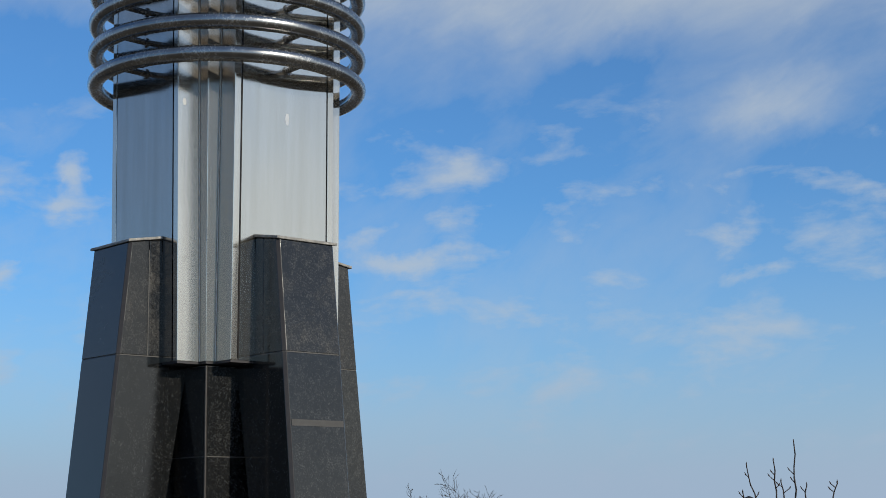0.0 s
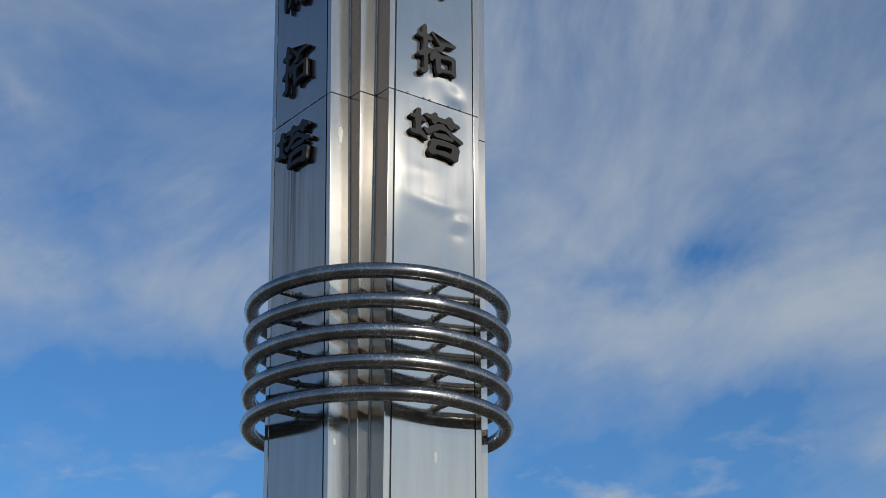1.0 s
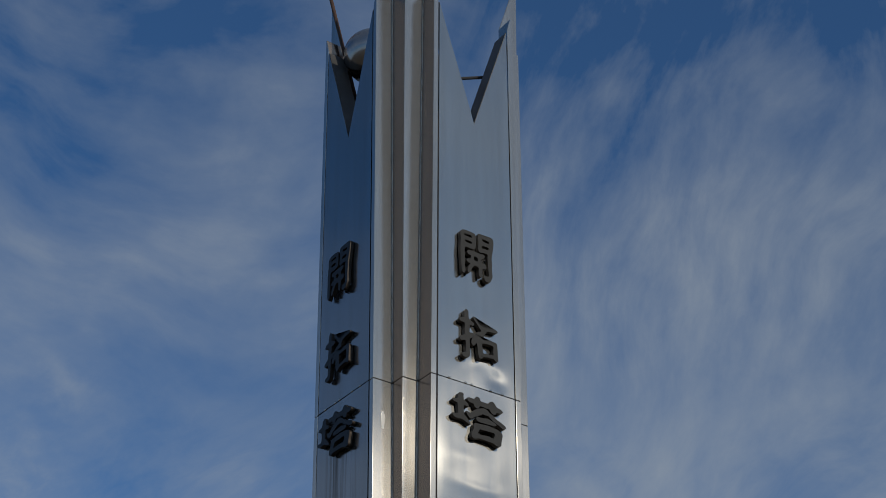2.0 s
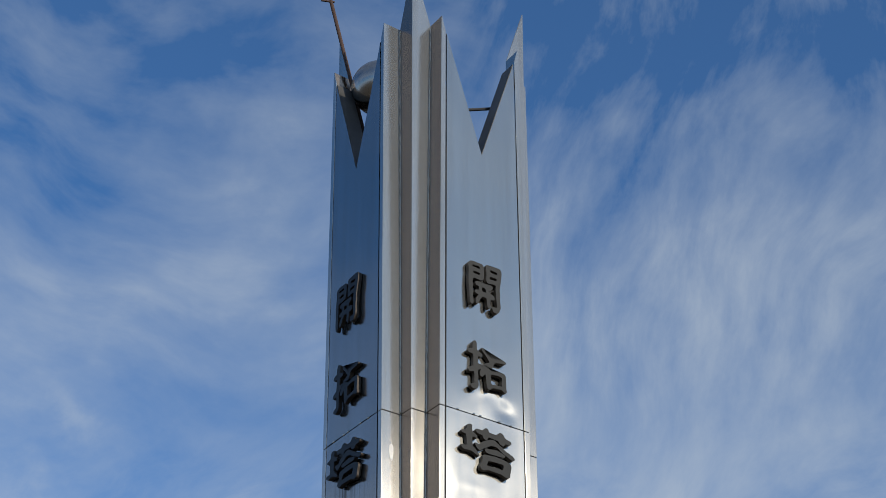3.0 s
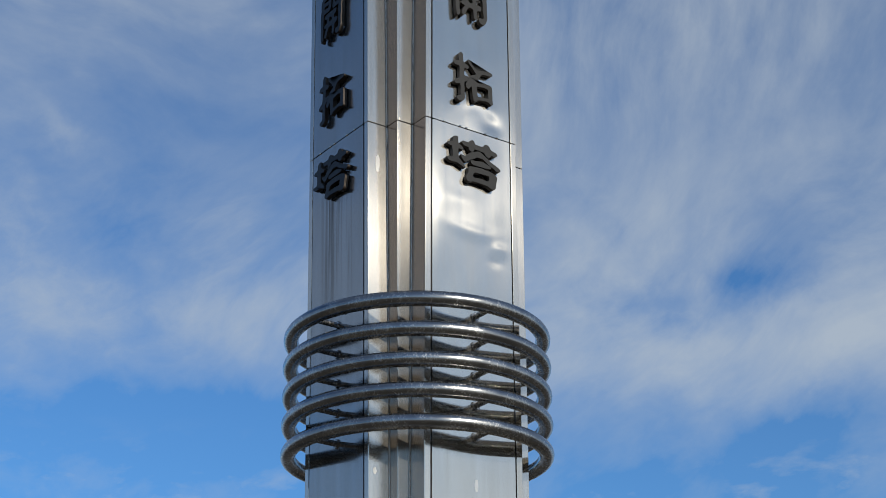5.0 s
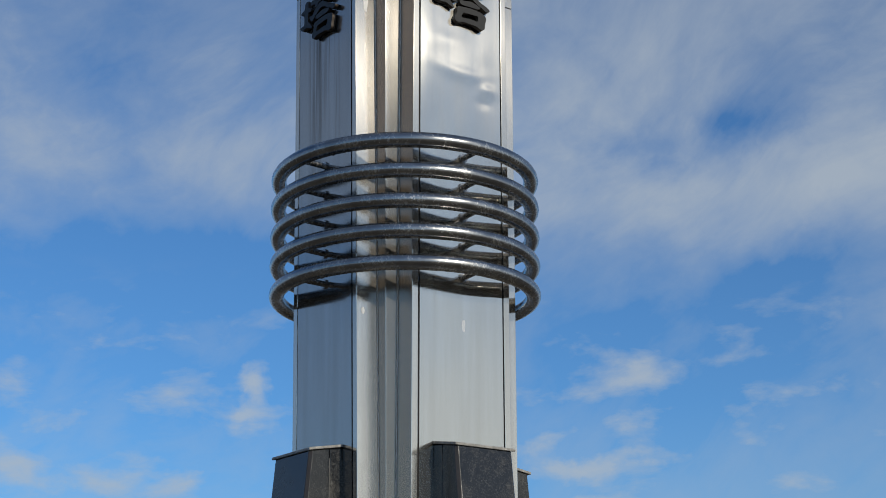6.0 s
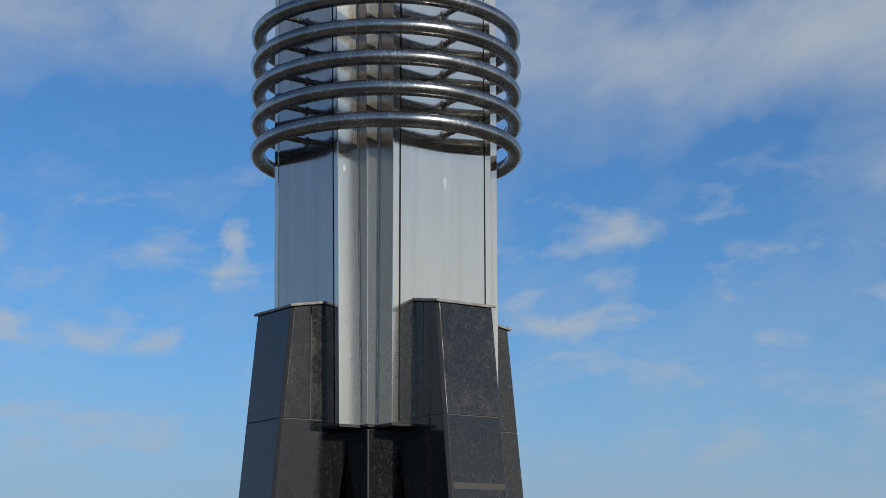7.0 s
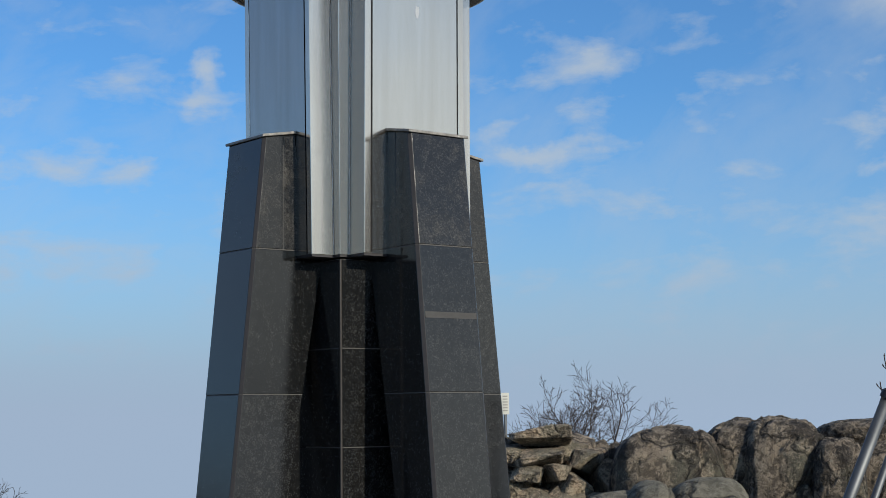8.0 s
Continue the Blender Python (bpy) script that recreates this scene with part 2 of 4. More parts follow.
STEEL = steel("satin_stainless_steel", (0.535, 0.525, 0.495), 0.092, 0.124, 0.26, 0.008, 1.0, 0.95)
# rain-streaked; the base is darkened too, for the dark sky this face mirrors
SHADED_RUN_STEEL = steel("rain_streaked_shaded_steel", (0.37, 0.365, 0.355), 0.10, 0.14, 0.36, 0.006, 1.0, 0.95, 0.95)
# for corner steps turned from the sun: staining plus their shade, as colour
STAIN_SHADE = steel("brown_stain_shade_steel", (0.50, 0.485, 0.45), 0.16, 0.26, 0.4, 0.002, 0.0, 0.86, 0.0, (0.30, 0.242, 0.195))
TRIM = steel("brushed_corner_steel", (0.56, 0.54, 0.50), 0.097, 0.130, 0.5, 0.008, 1.0, 0.86)


def pipe_steel():
    """Dull drawn steel, blotched and finely scuffed, each ring differently."""
    m, nt, b = material("dark_stainless_pipe", 0.25, 1.0)
    L = nt.links.new
    shift = nd(nt, "ShaderNodeVectorMath", operation="MULTIPLY_ADD")
    L(nd(nt, "ShaderNodeObjectInfo").outputs["Random"], shift.inputs[0])
    shift.inputs[1].default_value = (31.0, 17.0, 23.0)
    L(coords(nt), shift.inputs[2])
    v = shift.outputs[0]
    blot = noise_tex(nt, v, 7.0, 7, 0.66)
    scuff = noise_tex(nt, v, 60.0, 4, 0.7)
    br = ramp(nt, [(0.36, 0.0), (0.64, 1.0)])
    L(blot, br.inputs[0])
    sr = ramp(nt, [(0.52, 0.0), (0.64, 1.0)])
    L(scuff, sr.inputs[0])
    c = mixc(nt, br.outputs[0], (0.235, 0.235, 0.24), (0.36, 0.36, 0.355))
    hit = maths(nt, "MULTIPLY", sr.outputs[0], br.outputs[0])
    L(mixc(nt, hit, c, (0.52, 0.515, 0.50)), b.inputs["Base Color"])
    L(maths(nt, "ADD", maths(nt, "ADD", 0.17, maths(nt, "MULTIPLY", blot, 0.12)), maths(nt, "MULTIPLY", hit, 0.15)), b.inputs["Roughness"])
    bump(nt, b, maths(nt, "ADD", blot, maths(nt, "MULTIPLY", scuff, 0.3)), 0.6, 0.0006)
    return m


PIPE = pipe_steel()
BALL = steel("polished_steel", (0.42, 0.40, 0.38), 0.16, 0.28, 0.3, 0.002)


def granite(name, dark, light, rough, speck, worn=0.0):
    """Polished speckled stone; worn adds matt, paler patches that have lost their polish."""
    m, nt, b = material(name, rough)
    L = nt.links.new
    v = coords(nt)
    oi = nd(nt, "ShaderNodeObjectInfo").outputs["Random"]
    sh = nd(nt, "ShaderNodeVectorMath", operation="ADD")
    L(v, sh.inputs[0])
    mul = nd(nt, "ShaderNodeVectorMath", operation="SCALE")
    mul.inputs[0].default_value = (7.0, 3.0, 5.0)
    L(oi, mul.inputs["Scale"])
    L(mul.outputs[0], sh.inputs[1])
    v = sh.outputs[0]
    fine = noise_tex(nt, v, 105, 3, 0.7)
    coarse = noise_tex(nt, v, 42, 4, 0.7)
    stain = noise_tex(nt, v, 4.2, 8, 0.68, 0.4)
    fr = ramp(nt, [(0.48, 0.0), (0.57, 0.35), (0.66, 1.0)])
    L(maths(nt, "ADD", maths(nt, "MULTIPLY", fine, 0.65), maths(nt, "MULTIPLY", coarse, 0.35)), fr.inputs[0])
    st = ramp(nt, [(0.42, 0.0), (0.50, 0.35), (0.66, 1.0)])
    L(stain, st.inputs[0])
    patch = maths(nt, "MULTIPLY", st.outputs[0], worn)
    c = mixc(nt, maths(nt, "MULTIPLY", fr.outputs[0], speck), dark, light)
    c = mixc(nt, maths(nt, "MULTIPLY", fr.outputs[0], patch), c, tuple(x * y for x, y in zip(light, (1.3, 1.22, 1.1))))
    c = mixc(nt, maths(nt, "MULTIPLY", patch, 0.35), c, tuple(x * y for x, y in zip(light, (0.7, 0.62, 0.5))))
    shade = nd(nt, "ShaderNodeMapRange", i1=0.0, i2=1.0, i3=0.72, i4=1.25)
    L(oi, shade.inputs[0])
    vary = nd(nt, "ShaderNodeVectorMath", operation="SCALE")
    L(c, vary.inputs[0])
    L(shade.outputs[0], vary.inputs["Scale"])
    mottle = nd(nt, "ShaderNodeMapRange", i1=0.3, i2=0.7, i3=0.55, i4=1.5)
    L(noise_tex(nt, v, 24.0, 6, 0.7), mottle.inputs[0])
    cloudy = nd(nt, "ShaderNodeVectorMath", operation="SCALE")
    L(vary.outputs[0], cloudy.inputs[0])
    L(mottle.outputs[0], cloudy.inputs["Scale"])
    L(cloudy.outputs[0], b.inputs["Base Color"])
    wear = maths(nt, "ADD", patch, maths(nt, "MULTIPLY", noise_tex(nt, v, 1.3, 5, 0.6), 0.25))
    rr = nd(nt, "ShaderNodeMapRange", i1=0.05, i2=0.9, i3=rough * 0.8, i4=rough * 4.5)
    L(wear, rr.inputs[0])
    L(rr.outputs[0], b.inputs["Roughness"])
    bump(nt, b, fine, 0.2, 0.0005 + 0.0012 * worn)
    return m


GRANITE = granite("black_polished_granite", (0.0078, 0.0082, 0.0086), (0.058, 0.061, 0.061), 0.045, 0.48, 0.22)
WORN_GRANITE = granite("weathered_black_granite", (0.0095, 0.0095, 0.010), (0.080, 0.080, 0.077), 0.09, 0.55, 0.6)
for stone in (GRANITE, WORN_GRANITE):
    stone.node_tree.nodes["Principled BSDF"].inputs["Specular IOR Level"].default_value = 0.55  # dense black stone
CAPSTONE = granite("grey_capstone", (0.16, 0.155, 0.145), (0.30, 0.29, 0.27), 0.5, 0.8)
JOINT, _nt, _b = material("grey_joint", 0.8, 0.0, (0.075, 0.073, 0.069))
bump(_nt, _b, noise_tex(_nt, coords(_nt), 60, 3), 0.3, 0.002)


def painted(name, base, rough, var=0.3, scale=9.0, metal=0.0, bmp=0.001):
    m, nt, b = material(name, rough, metal, base)
    n = noise_tex(nt, coords(nt), scale, 6, 0.6)
    nt.links.new(mixc(nt, maths(nt, "MULTIPLY", n, 1.0), tuple(c * (1 - var) for c in base), tuple(min(1, c * (1 + var)) for c in base)), b.inputs["Base Color"])
    bump(nt, b, noise_tex(nt, coords(nt), scale * 12, 3), 0.4, bmp)
    return m


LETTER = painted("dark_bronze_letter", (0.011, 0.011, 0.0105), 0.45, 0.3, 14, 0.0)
LETTER_LIT_SIDE = painted("sunlit_bronze_letter_edge", (0.036, 0.027, 0.021), 0.5, 0.4, 18, 0.3)
LETTER.node_tree.nodes["Principled BSDF"].inputs["Specular IOR Level"].default_value = 0.3
RUST = painted("rusty_iron", (0.050, 0.025, 0.017), 0.8, 0.4, 20)
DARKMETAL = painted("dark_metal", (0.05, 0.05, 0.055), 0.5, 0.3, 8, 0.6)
SEALANT = painted("pale_sealant", (0.55, 0.54, 0.50), 0.6, 0.3, 30)
INNER_SHADED = painted("shaded_inner_steel", (0.09, 0.088, 0.085), 0.5, 0.4, 6, 0.7)
RESIDUE = painted("pale_glue_residue", (0.50, 0.495, 0.48), 0.30, 0.15, 40, 0.93)
EDGE = painted("brown_ground_stone_edge", (0.028, 0.024, 0.022), 0.42, 0.45, 25)
PALE_STRIP = painted("thin_pale_strip", (0.031, 0.0305, 0.030), 0.6, 0.5, 35)
BARK = painted("grey_brown_bark", (0.040, 0.032, 0.029), 0.85, 0.35, 30)
TWIG = painted("dark_twig_bark", (0.030, 0.024, 0.024), 0.85, 0.35, 40)
BUD = painted("winter_bud", (0.034, 0.025, 0.024), 0.7, 0.3, 40)
GALV = painted("galvanised_pipe", (0.13, 0.14, 0.15), 0.55, 0.25, 12, 0.9)
SIGN = painted("weathered_white_sign", (0.62, 0.62, 0.56), 0.6, 0.1, 20)
SIGNBAR = painted("faded_grey_print", (0.34, 0.33, 0.30), 0.7, 0.1, 20)


def rock_material(name, c0, c1, c2, crusted):
    m, nt, b = material(name, 0.9)
    L = nt.links.new
    v = coords(nt)
    big = noise_tex(nt, v, 2.2, 7, 0.62)
    mid = noise_tex(nt, v, 11.0, 8, 0.7, 0.6)
    fine = noise_tex(nt, v, 55.0, 5, 0.7)
    r1 = ramp(nt, [(0.40, 0.0), (0.62, 1.0)])
    L(big, r1.inputs[0])
    c = mixc(nt, r1.outputs[0], c0, c1)
    r2 = ramp(nt, [(0.45, 1.0), (0.52, 0.0)])
    L(mid, r2.inputs[0])
    c = mixc(nt, maths(nt, "MULTIPLY", r2.outputs[0], 0.72), c, c2)
    vor = nd(nt, "ShaderNodeTexVoronoi", _Scale=10.0, _Randomness=1.0)
    L(v, vor.inputs["Vector"])
    lich = ramp(nt, [(0.10, 1.0), (0.24, 0.0)])
    L(vor.outputs["Distance"], lich.inputs[0])
    lk = ramp(nt, [(0.52, 0.0), (0.60, 1.0)])
    L(noise_tex(nt, v, 3.1, 3), lk.inputs[0])
    c = mixc(nt, maths(nt, "MULTIPLY", maths(nt, "MULTIPLY", lich.outputs[0], lk.outputs[0]), 0.6), c, (0.40, 0.38, 0.32))
    c = mixc(nt, maths(nt, "MULTIPLY", fine, 0.5), c, tuple(x * 0.45 for x in c0))
    # black weathering crust, drawn out downwards, and greenish lichen film
    down = nd(nt, "ShaderNodeMapping")
    down.inputs["Scale"].default_value = (1.0, 1.0, 0.45)
    L(v, down.inputs[0])
    crust = ramp(nt, [(0.49, 0.0), (0.53, 0.85), (0.60, 1.0)])
    L(maths(nt, "ADD", maths(nt, "MULTIPLY", noise_tex(nt, down.outputs[0], 2.8, 9, 0.7), 0.68), maths(nt, "MULTIPLY", noise_tex(nt, v, 30.0, 5, 0.75), 0.32)), crust.inputs[0])
    c = mixc(nt, maths(nt, "MULTIPLY", crust.outputs[0], crusted), c, (0.030, 0.025, 0.021))
    tint_ramp = ramp(nt, [(0.50, 0.0), (0.64, 1.0)])
    L(noise_tex(nt, v, 1.7, 6, 0.6), tint_ramp.inputs[0])
    c = mixc(nt, maths(nt, "MULTIPLY", tint_ramp.outputs[0], 0.35), c, (0.26, 0.26, 0.19))
    bent = nd(nt, "ShaderNodeVectorMath", operation="MULTIPLY_ADD")
    wob = nd(nt, "ShaderNodeTexNoise", _Scale=2.5, _Detail=4.0)
    L(v, wob.inputs["Vector"])
    L(wob.outputs["Color"], bent.inputs[0])
    bent.inputs[1].default_value = (0.9, 0.9, 0.9)
    L(v, bent.inputs[2])
    crack = nd(nt, "ShaderNodeTexVoronoi", feature="DISTANCE_TO_EDGE", _Scale=1.25)
    L(bent.outputs[0], crack.inputs["Vector"])
    ck = ramp(nt, [(0.0, 1.0), (0.015, 0.7), (0.05, 0.0)])
    L(crack.outputs["Distance"], ck.inputs[0])
    c = mixc(nt, maths(nt, "MULTIPLY", ck.outputs[0], 0.85), c, (0.02, 0.017, 0.014))
    L(c, b.inputs["Base Color"])
    rough_h = maths(nt, "ADD", maths(nt, "MULTIPLY", mid, 1.0), maths(nt, "MULTIPLY", fine, 0.5))
    bump(nt, b, maths(nt, "SUBTRACT", rough_h, maths(nt, "MULTIPLY", ck.outputs[0], 0.7)), 1.0, 0.085)
    return m


ROCK = rock_material("weathered_brown_rock", (0.27, 0.22, 0.165), (0.46, 0.385, 0.29), (0.020, 0.017, 0.014), 1.0)
BROKEN = rock_material("broken_brown_rock", (0.46, 0.36, 0.255), (0.66, 0.55, 0.41), (0.045, 0.036, 0.028), 0.65)
PALEROCK = rock_material("pale_sandy_rock", (0.27, 0.255, 0.20), (0.36, 0.335, 0.265), (0.15, 0.14, 0.105), 0.2)


def ground_material():
    m, nt, b = material("hilltop_ground", 0.95)
    L = nt.links.new
    v = coords(nt)
    r = ramp(nt, [(0.35, (0.06, 0.05, 0.036)), (0.55, (0.10, 0.086, 0.064)), (0.75, (0.15, 0.135, 0.105))])
    L(maths(nt, "ADD", maths(nt, "MULTIPLY", noise_tex(nt, v, 0.25, 6), 0.6), maths(nt, "MULTIPLY", noise_tex(nt, v, 4.0, 6), 0.4)), r.inputs[0])
    L(r.outputs[0], b.inputs["Base Color"])
    bump(nt, b, noise_tex(nt, v, 14, 6), 0.7, 0.03)
    return m


GROUND = ground_material()
PAVING = painted("grey_granite_paving", (0.14, 0.138, 0.13), 0.75, 0.25, 5)


# ---- mesh helpers ----
def mesh_of(name, verts, faces, mat, smooth=False):
    me = bpy.data.meshes.new(name)
    me.from_pydata([tuple(v) for v in verts], [], faces)
    me.materials.append(mat)
    me.shade_smooth() if smooth else me.shade_flat()
    me.update()
    return me


def part(name, bm, mat, parent, label="", smooth=False):
    """Links a bmesh or a mesh as one object under a thing or a part."""
    if isinstance(bm, bmesh.types.BMesh):
        bmesh.ops.recalc_face_normals(bm, faces=bm.faces)
        me = bpy.data.meshes.new(name)
        bm.to_mesh(me)
        bm.free()
        me.materials.append(mat)
        if smooth:
            me.shade_smooth()
    else:
        me = bm
    ob = new(name, me)
    ob.parent = parent
    if label:
        tagged(ob, label)
    return ob


def thing(name, label, category, group="", kind="", at=(0, 0, 0)):
    ob = new(name)
    ob.location = at
    ob.empty_display_size = 0.2
    return tagged(ob, label, category, group, kind)


def rounded(ob, width, segments=2):
    m = ob.modifiers.new("edges", "BEVEL")
    m.width, m.segments, m.limit_method, m.angle_limit = width, segments, "ANGLE", radians(40)
    return ob


def plate(ob, thickness, offset=-1):
    m = ob.modifiers.new("sheet", "SOLIDIFY")
    m.thickness, m.offset = thickness, offset
    return ob


def prism(corners_low, corners_high):
    """A closed block between two loops of the same length."""
    bm = bmesh.new()
    lo = [bm.verts.new(c) for c in corners_low]
    hi = [bm.verts.new(c) for c in corners_high]
    n = len(lo)
    bm.faces.new(lo[::-1])
    bm.faces.new(hi)
    for i in range(n):
        j = (i + 1) % n
        bm.faces.new((lo[i], lo[j], hi[j], hi[i]))
    return bm


def tube_between(bm, a, b, r0, r1=None, sides=12, caps=True):
    a, b = Vector(a), Vector(b)
    r1 = r0 if r1 is None else r1
    q = (b - a).to_track_quat("Z", "Y")
    rings = []
    for p, r in ((a, r0), (b, r1)):
        rings.append([bm.verts.new(p + q @ Vector((r * math.cos(2 * math.pi * i / sides), r * math.sin(2 * math.pi * i / sides), 0))) for i in range(sides)])
    for i in range(sides):
        j = (i + 1) % sides
        bm.faces.new((rings[0][i], rings[0][j], rings[1][j], rings[1][i]))
    if caps:
        bm.faces.new(rings[0][::-1])
        bm.faces.new(rings[1])
    return bm


def torus(big, small, n=120, k=18):
    verts = [((big + small * math.cos(2 * math.pi * j / k)) * math.cos(2 * math.pi * i / n), (big + small * math.cos(2 * math.pi * j / k)) * math.sin(2 * math.pi * i / n), small * math.sin(2 * math.pi * j / k)) for i in range(n) for j in range(k)]
    faces = [(i * k + j, ((i + 1) % n) * k + j, ((i + 1) % n) * k + (j + 1) % k, i * k + (j + 1) % k) for i in range(n) for j in range(k)]
    return verts, faces


def bearing(deg, dist, z=0.0):
    """A place seen from the camera's stand at a compass bearing and distance."""
    return Vector((EYE.x + dist * math.sin(radians(deg)), EYE.y + dist * math.cos(radians(deg)), z))


# ---- ground: a hilltop that falls away to a far low plain ----
def ground_height(r):
    if r < 14:
        return 0.0
    if r < 50:
        return -0.2 * (r - 14) ** 2 / 36
    return max(-140.0, -7.2 - 0.36 * (r - 50))


def build_ground():
    radii = [0, 3, 6, 10, 14, 16, 18, 21, 25, 30, 35, 42, 50, 60, 80, 120, 180, 260, 380, 480, 700, 1200, 2000]
    n = 72
    verts = [(0, 0, 0)]
    for r in radii[1:]:
        for i in range(n):
            a = 2 * math.pi * i / n
            x, y = r * math.cos(a), r * math.sin(a)
            z = ground_height(r) + (0.0 if r < 6 else noise.noise((x * 0.08, y * 0.08, 0)) * min(1.0, (r - 5) / 40) * min(r, 120) * 0.02)
            verts.append((x, y, z - 0.02))
    faces = [(0, 1 + i, 1 + (i + 1) % n) for i in range(n)]
    for k in range(len(radii) - 2):
        o = 1 + k * n
        faces += [(o + i, o + n + i, o + n + (i + 1) % n, o + (i + 1) % n) for i in range(n)]
    ob = new("ground", mesh_of("ground", verts, faces, GROUND, True))
    tagged(ob, "dry stony hilltop ground falling away on all sides", "ground", kind="structure")
    bm = prism([(-2.2, -2.2, -0.1), (2.2, -2.2, -0.1), (2.2, 2.2, -0.1), (-2.2, 2.2, -0.1)], [(-2.2, -2.2, 0), (2.2, -2.2, 0), (2.2, 2.2, 0), (-2.2, 2.2, 0)])
    pv = part("pavement", bm, PAVING, None)
    tagged(pv, "square grey stone pavement under the tower", "pavement", kind="structure")
    rounded(pv, 0.01)


build_ground()

# ---- the tower ----
Z_LOW, Z_SEAM, Z_TOP, Z_APEX, Z_VEE = 2.483, 6.114, 9.22, 9.76, 8.127
GROOVE = 0.300


def section(z):
    """Half sizes of the shaft at a height: face distance, face half width, corner rib."""
    w = (z - Z_LOW) / (Z_SEAM - Z_LOW)
    return 0.554 + 0.046 * w, 0.349 - 0.004 * w, 0.411 + 0.048 * w


def vee(x):
    return Z_VEE + (Z_TOP - Z_VEE) * abs(x) / 0.3415


tower = thing("monument_tower", "tall stepped stainless steel monument tower on splayed black granite legs", "monument")


def turned(ob, k):
    ob.matrix_parent_inverse = Matrix.Identity(4)
    ob.matrix_basis = Matrix.Rotation(k * math.pi / 2, 4, "Z") @ ob.matrix_basis
    return ob


def face_panel(low, k, seed):
    """One steel sheet of a face (looking to -y before it is turned), a little wavy and dented."""
    nx, nz = 18, 260 if k == 0 else 70
    z0, z1 = (Z_LOW + 0.002, Z_SEAM - 0.0035) if low else (Z_SEAM + 0.0035, None)
    dents = [(0.20, 5.36, 0.04, 0.0026), (0.17, 5.27, 0.03, -0.0014), (0.0, 5.45, 0.25, 0.002)] if low else [(0.16, 6.20, 0.07, -0.003), (0.0, 6.25, 0.2, 0.002)]
    # oil-can creases: height, bend, middle, reach to each side, depth, width
    creases = [(5.43, 0.55, 0.02, 0.30, 0.0014, 0.045), (5.62, -0.5, -0.1, 0.16, 0.0006, 0.05)] if low else [(6.33, -3.0, 0.04, 0.26, 0.0014, 0.04), (6.62, 0.3, 0.05, 0.2, 0.0005, 0.06)]
    verts, faces = [], []
    for j in range(nz + 1):
        for i in range(nx + 1):
            x = -0.2945 + 0.589 * i / nx
            top = z1 if low else vee(x)
            z = z0 + (top - z0) * j / nz
            edge = min(1.0, (0.2945 - abs(x)) / 0.05)
            d = 0.0034 * noise.noise((x * 2.0 + seed * 9, z * 1.5, seed)) + 0.0009 * noise.noise((x * 5 + seed, z * 3.1, 4 + seed))
            if k == 0:
                for dx, dz, r, h in dents:
                    d += h * math.exp(-((x - dx) ** 2 + (z - dz) ** 2) / r**2)
                for cz, bend, cx, reach, h, wide in creases:
                    u = (x - cx) / reach
                    if abs(u) < 1:
                        d += h * (1 - u * u) ** 2 * math.exp(-(((z - cz - bend * (x - cx) ** 2) / wide) ** 2))
            verts.append((x, -section(z)[0] - d * edge, z))
    for j in range(nz):
        for i in range(nx):
            a = j * (nx + 1) + i
            faces.append((a, a + 1, a + nx + 2, a + nx + 1))
    # folded rim, on vertices of its own so that the sheet's edge stays crisp
    w = nx + 1
    loop = list(range(nx)) + [nx + j * w for j in range(nz)] + [nz * w + nx - i for i in range(nx)] + [(nz - j) * w for j in range(nz)]
    base = len(verts)
    verts += [verts[i] for i in loop] + [(verts[i][0], verts[i][1] + 0.012, verts[i][2]) for i in loop]
    n = len(loop)
    faces += [(base + i, base + n + i, base + n + (i + 1) % n, base + (i + 1) % n) for i in range(n)]
    ob = part("face_panel", mesh_of("face_panel", verts, faces, SHADED_RUN_STEEL if k == 3 else STEEL, True), None, tower)
    turned(ob, k)
    if not low:
        for s in (-1, 1):
            lo, hi = [], []
            for q in (0.0, 1.0):
                x = s * 0.2975 * q
                z = vee(x)
                a = section(z)[0]
                (lo if q == 0 else hi).extend([(x, -a + 0.004, z - 0.004), (x - s * 0.004, -a + 0.004, z + 0.012 - 0.016), (x - s * 0.004, -a + 0.135, z - 0.004), (x + s * 0.004, -a + 0.135, z - 0.018)])
            # coloured dark for the dim inside that the return mirrors
            ob2 = part("vee_return", prism(lo, hi), INNER_SHADED, tower, "dull inner return of the cut, darkened for shade")
            turned(ob2, k)
    return ob


def corner_trim(low, k):
    """The stepped corner profile with its two flanges, between the grooves of two faces."""
    z0, z1 = (Z_LOW, Z_SEAM - 0.002) if low else (Z_SEAM + 0.002, Z_TOP)
    g = GROOVE + 0.0045
    rows = 24
    verts, faces = [], []
    for j in range(rows + 1):
        t = j / rows
        for n in range(7):
            top = z1
            if not low:
                top = (vee(g), Z_TOP, Z_TOP, Z_APEX, Z_TOP, Z_TOP, vee(g))[n]
            z = z0 + (top - z0) * t
            a, b, c = section(z)
            verts.append(((-a, -g), (-a, -b), (-c, -b), (-c, -c), (-b, -c), (-b, -a), (-g, -a))[n] + (z,))
    for j in range(rows):
        for n in range(6):
            a = j * 7 + n
            faces.append((a, a + 1, a + 8, a + 7))
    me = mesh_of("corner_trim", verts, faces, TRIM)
    me.materials.append(STAIN_SHADE)
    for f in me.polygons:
        f.material_index = 1 if f.index % 6 in (2, 4) and k != 1 else 0  # stain and shade tone on the side steps; corner 1 turns them sunward
    ob = part("corner_trim", me, None, tower)
    plate(ob, 0.008, -1)
    rounded(ob, 0.003, 2)
    turned(ob, k)
    return ob


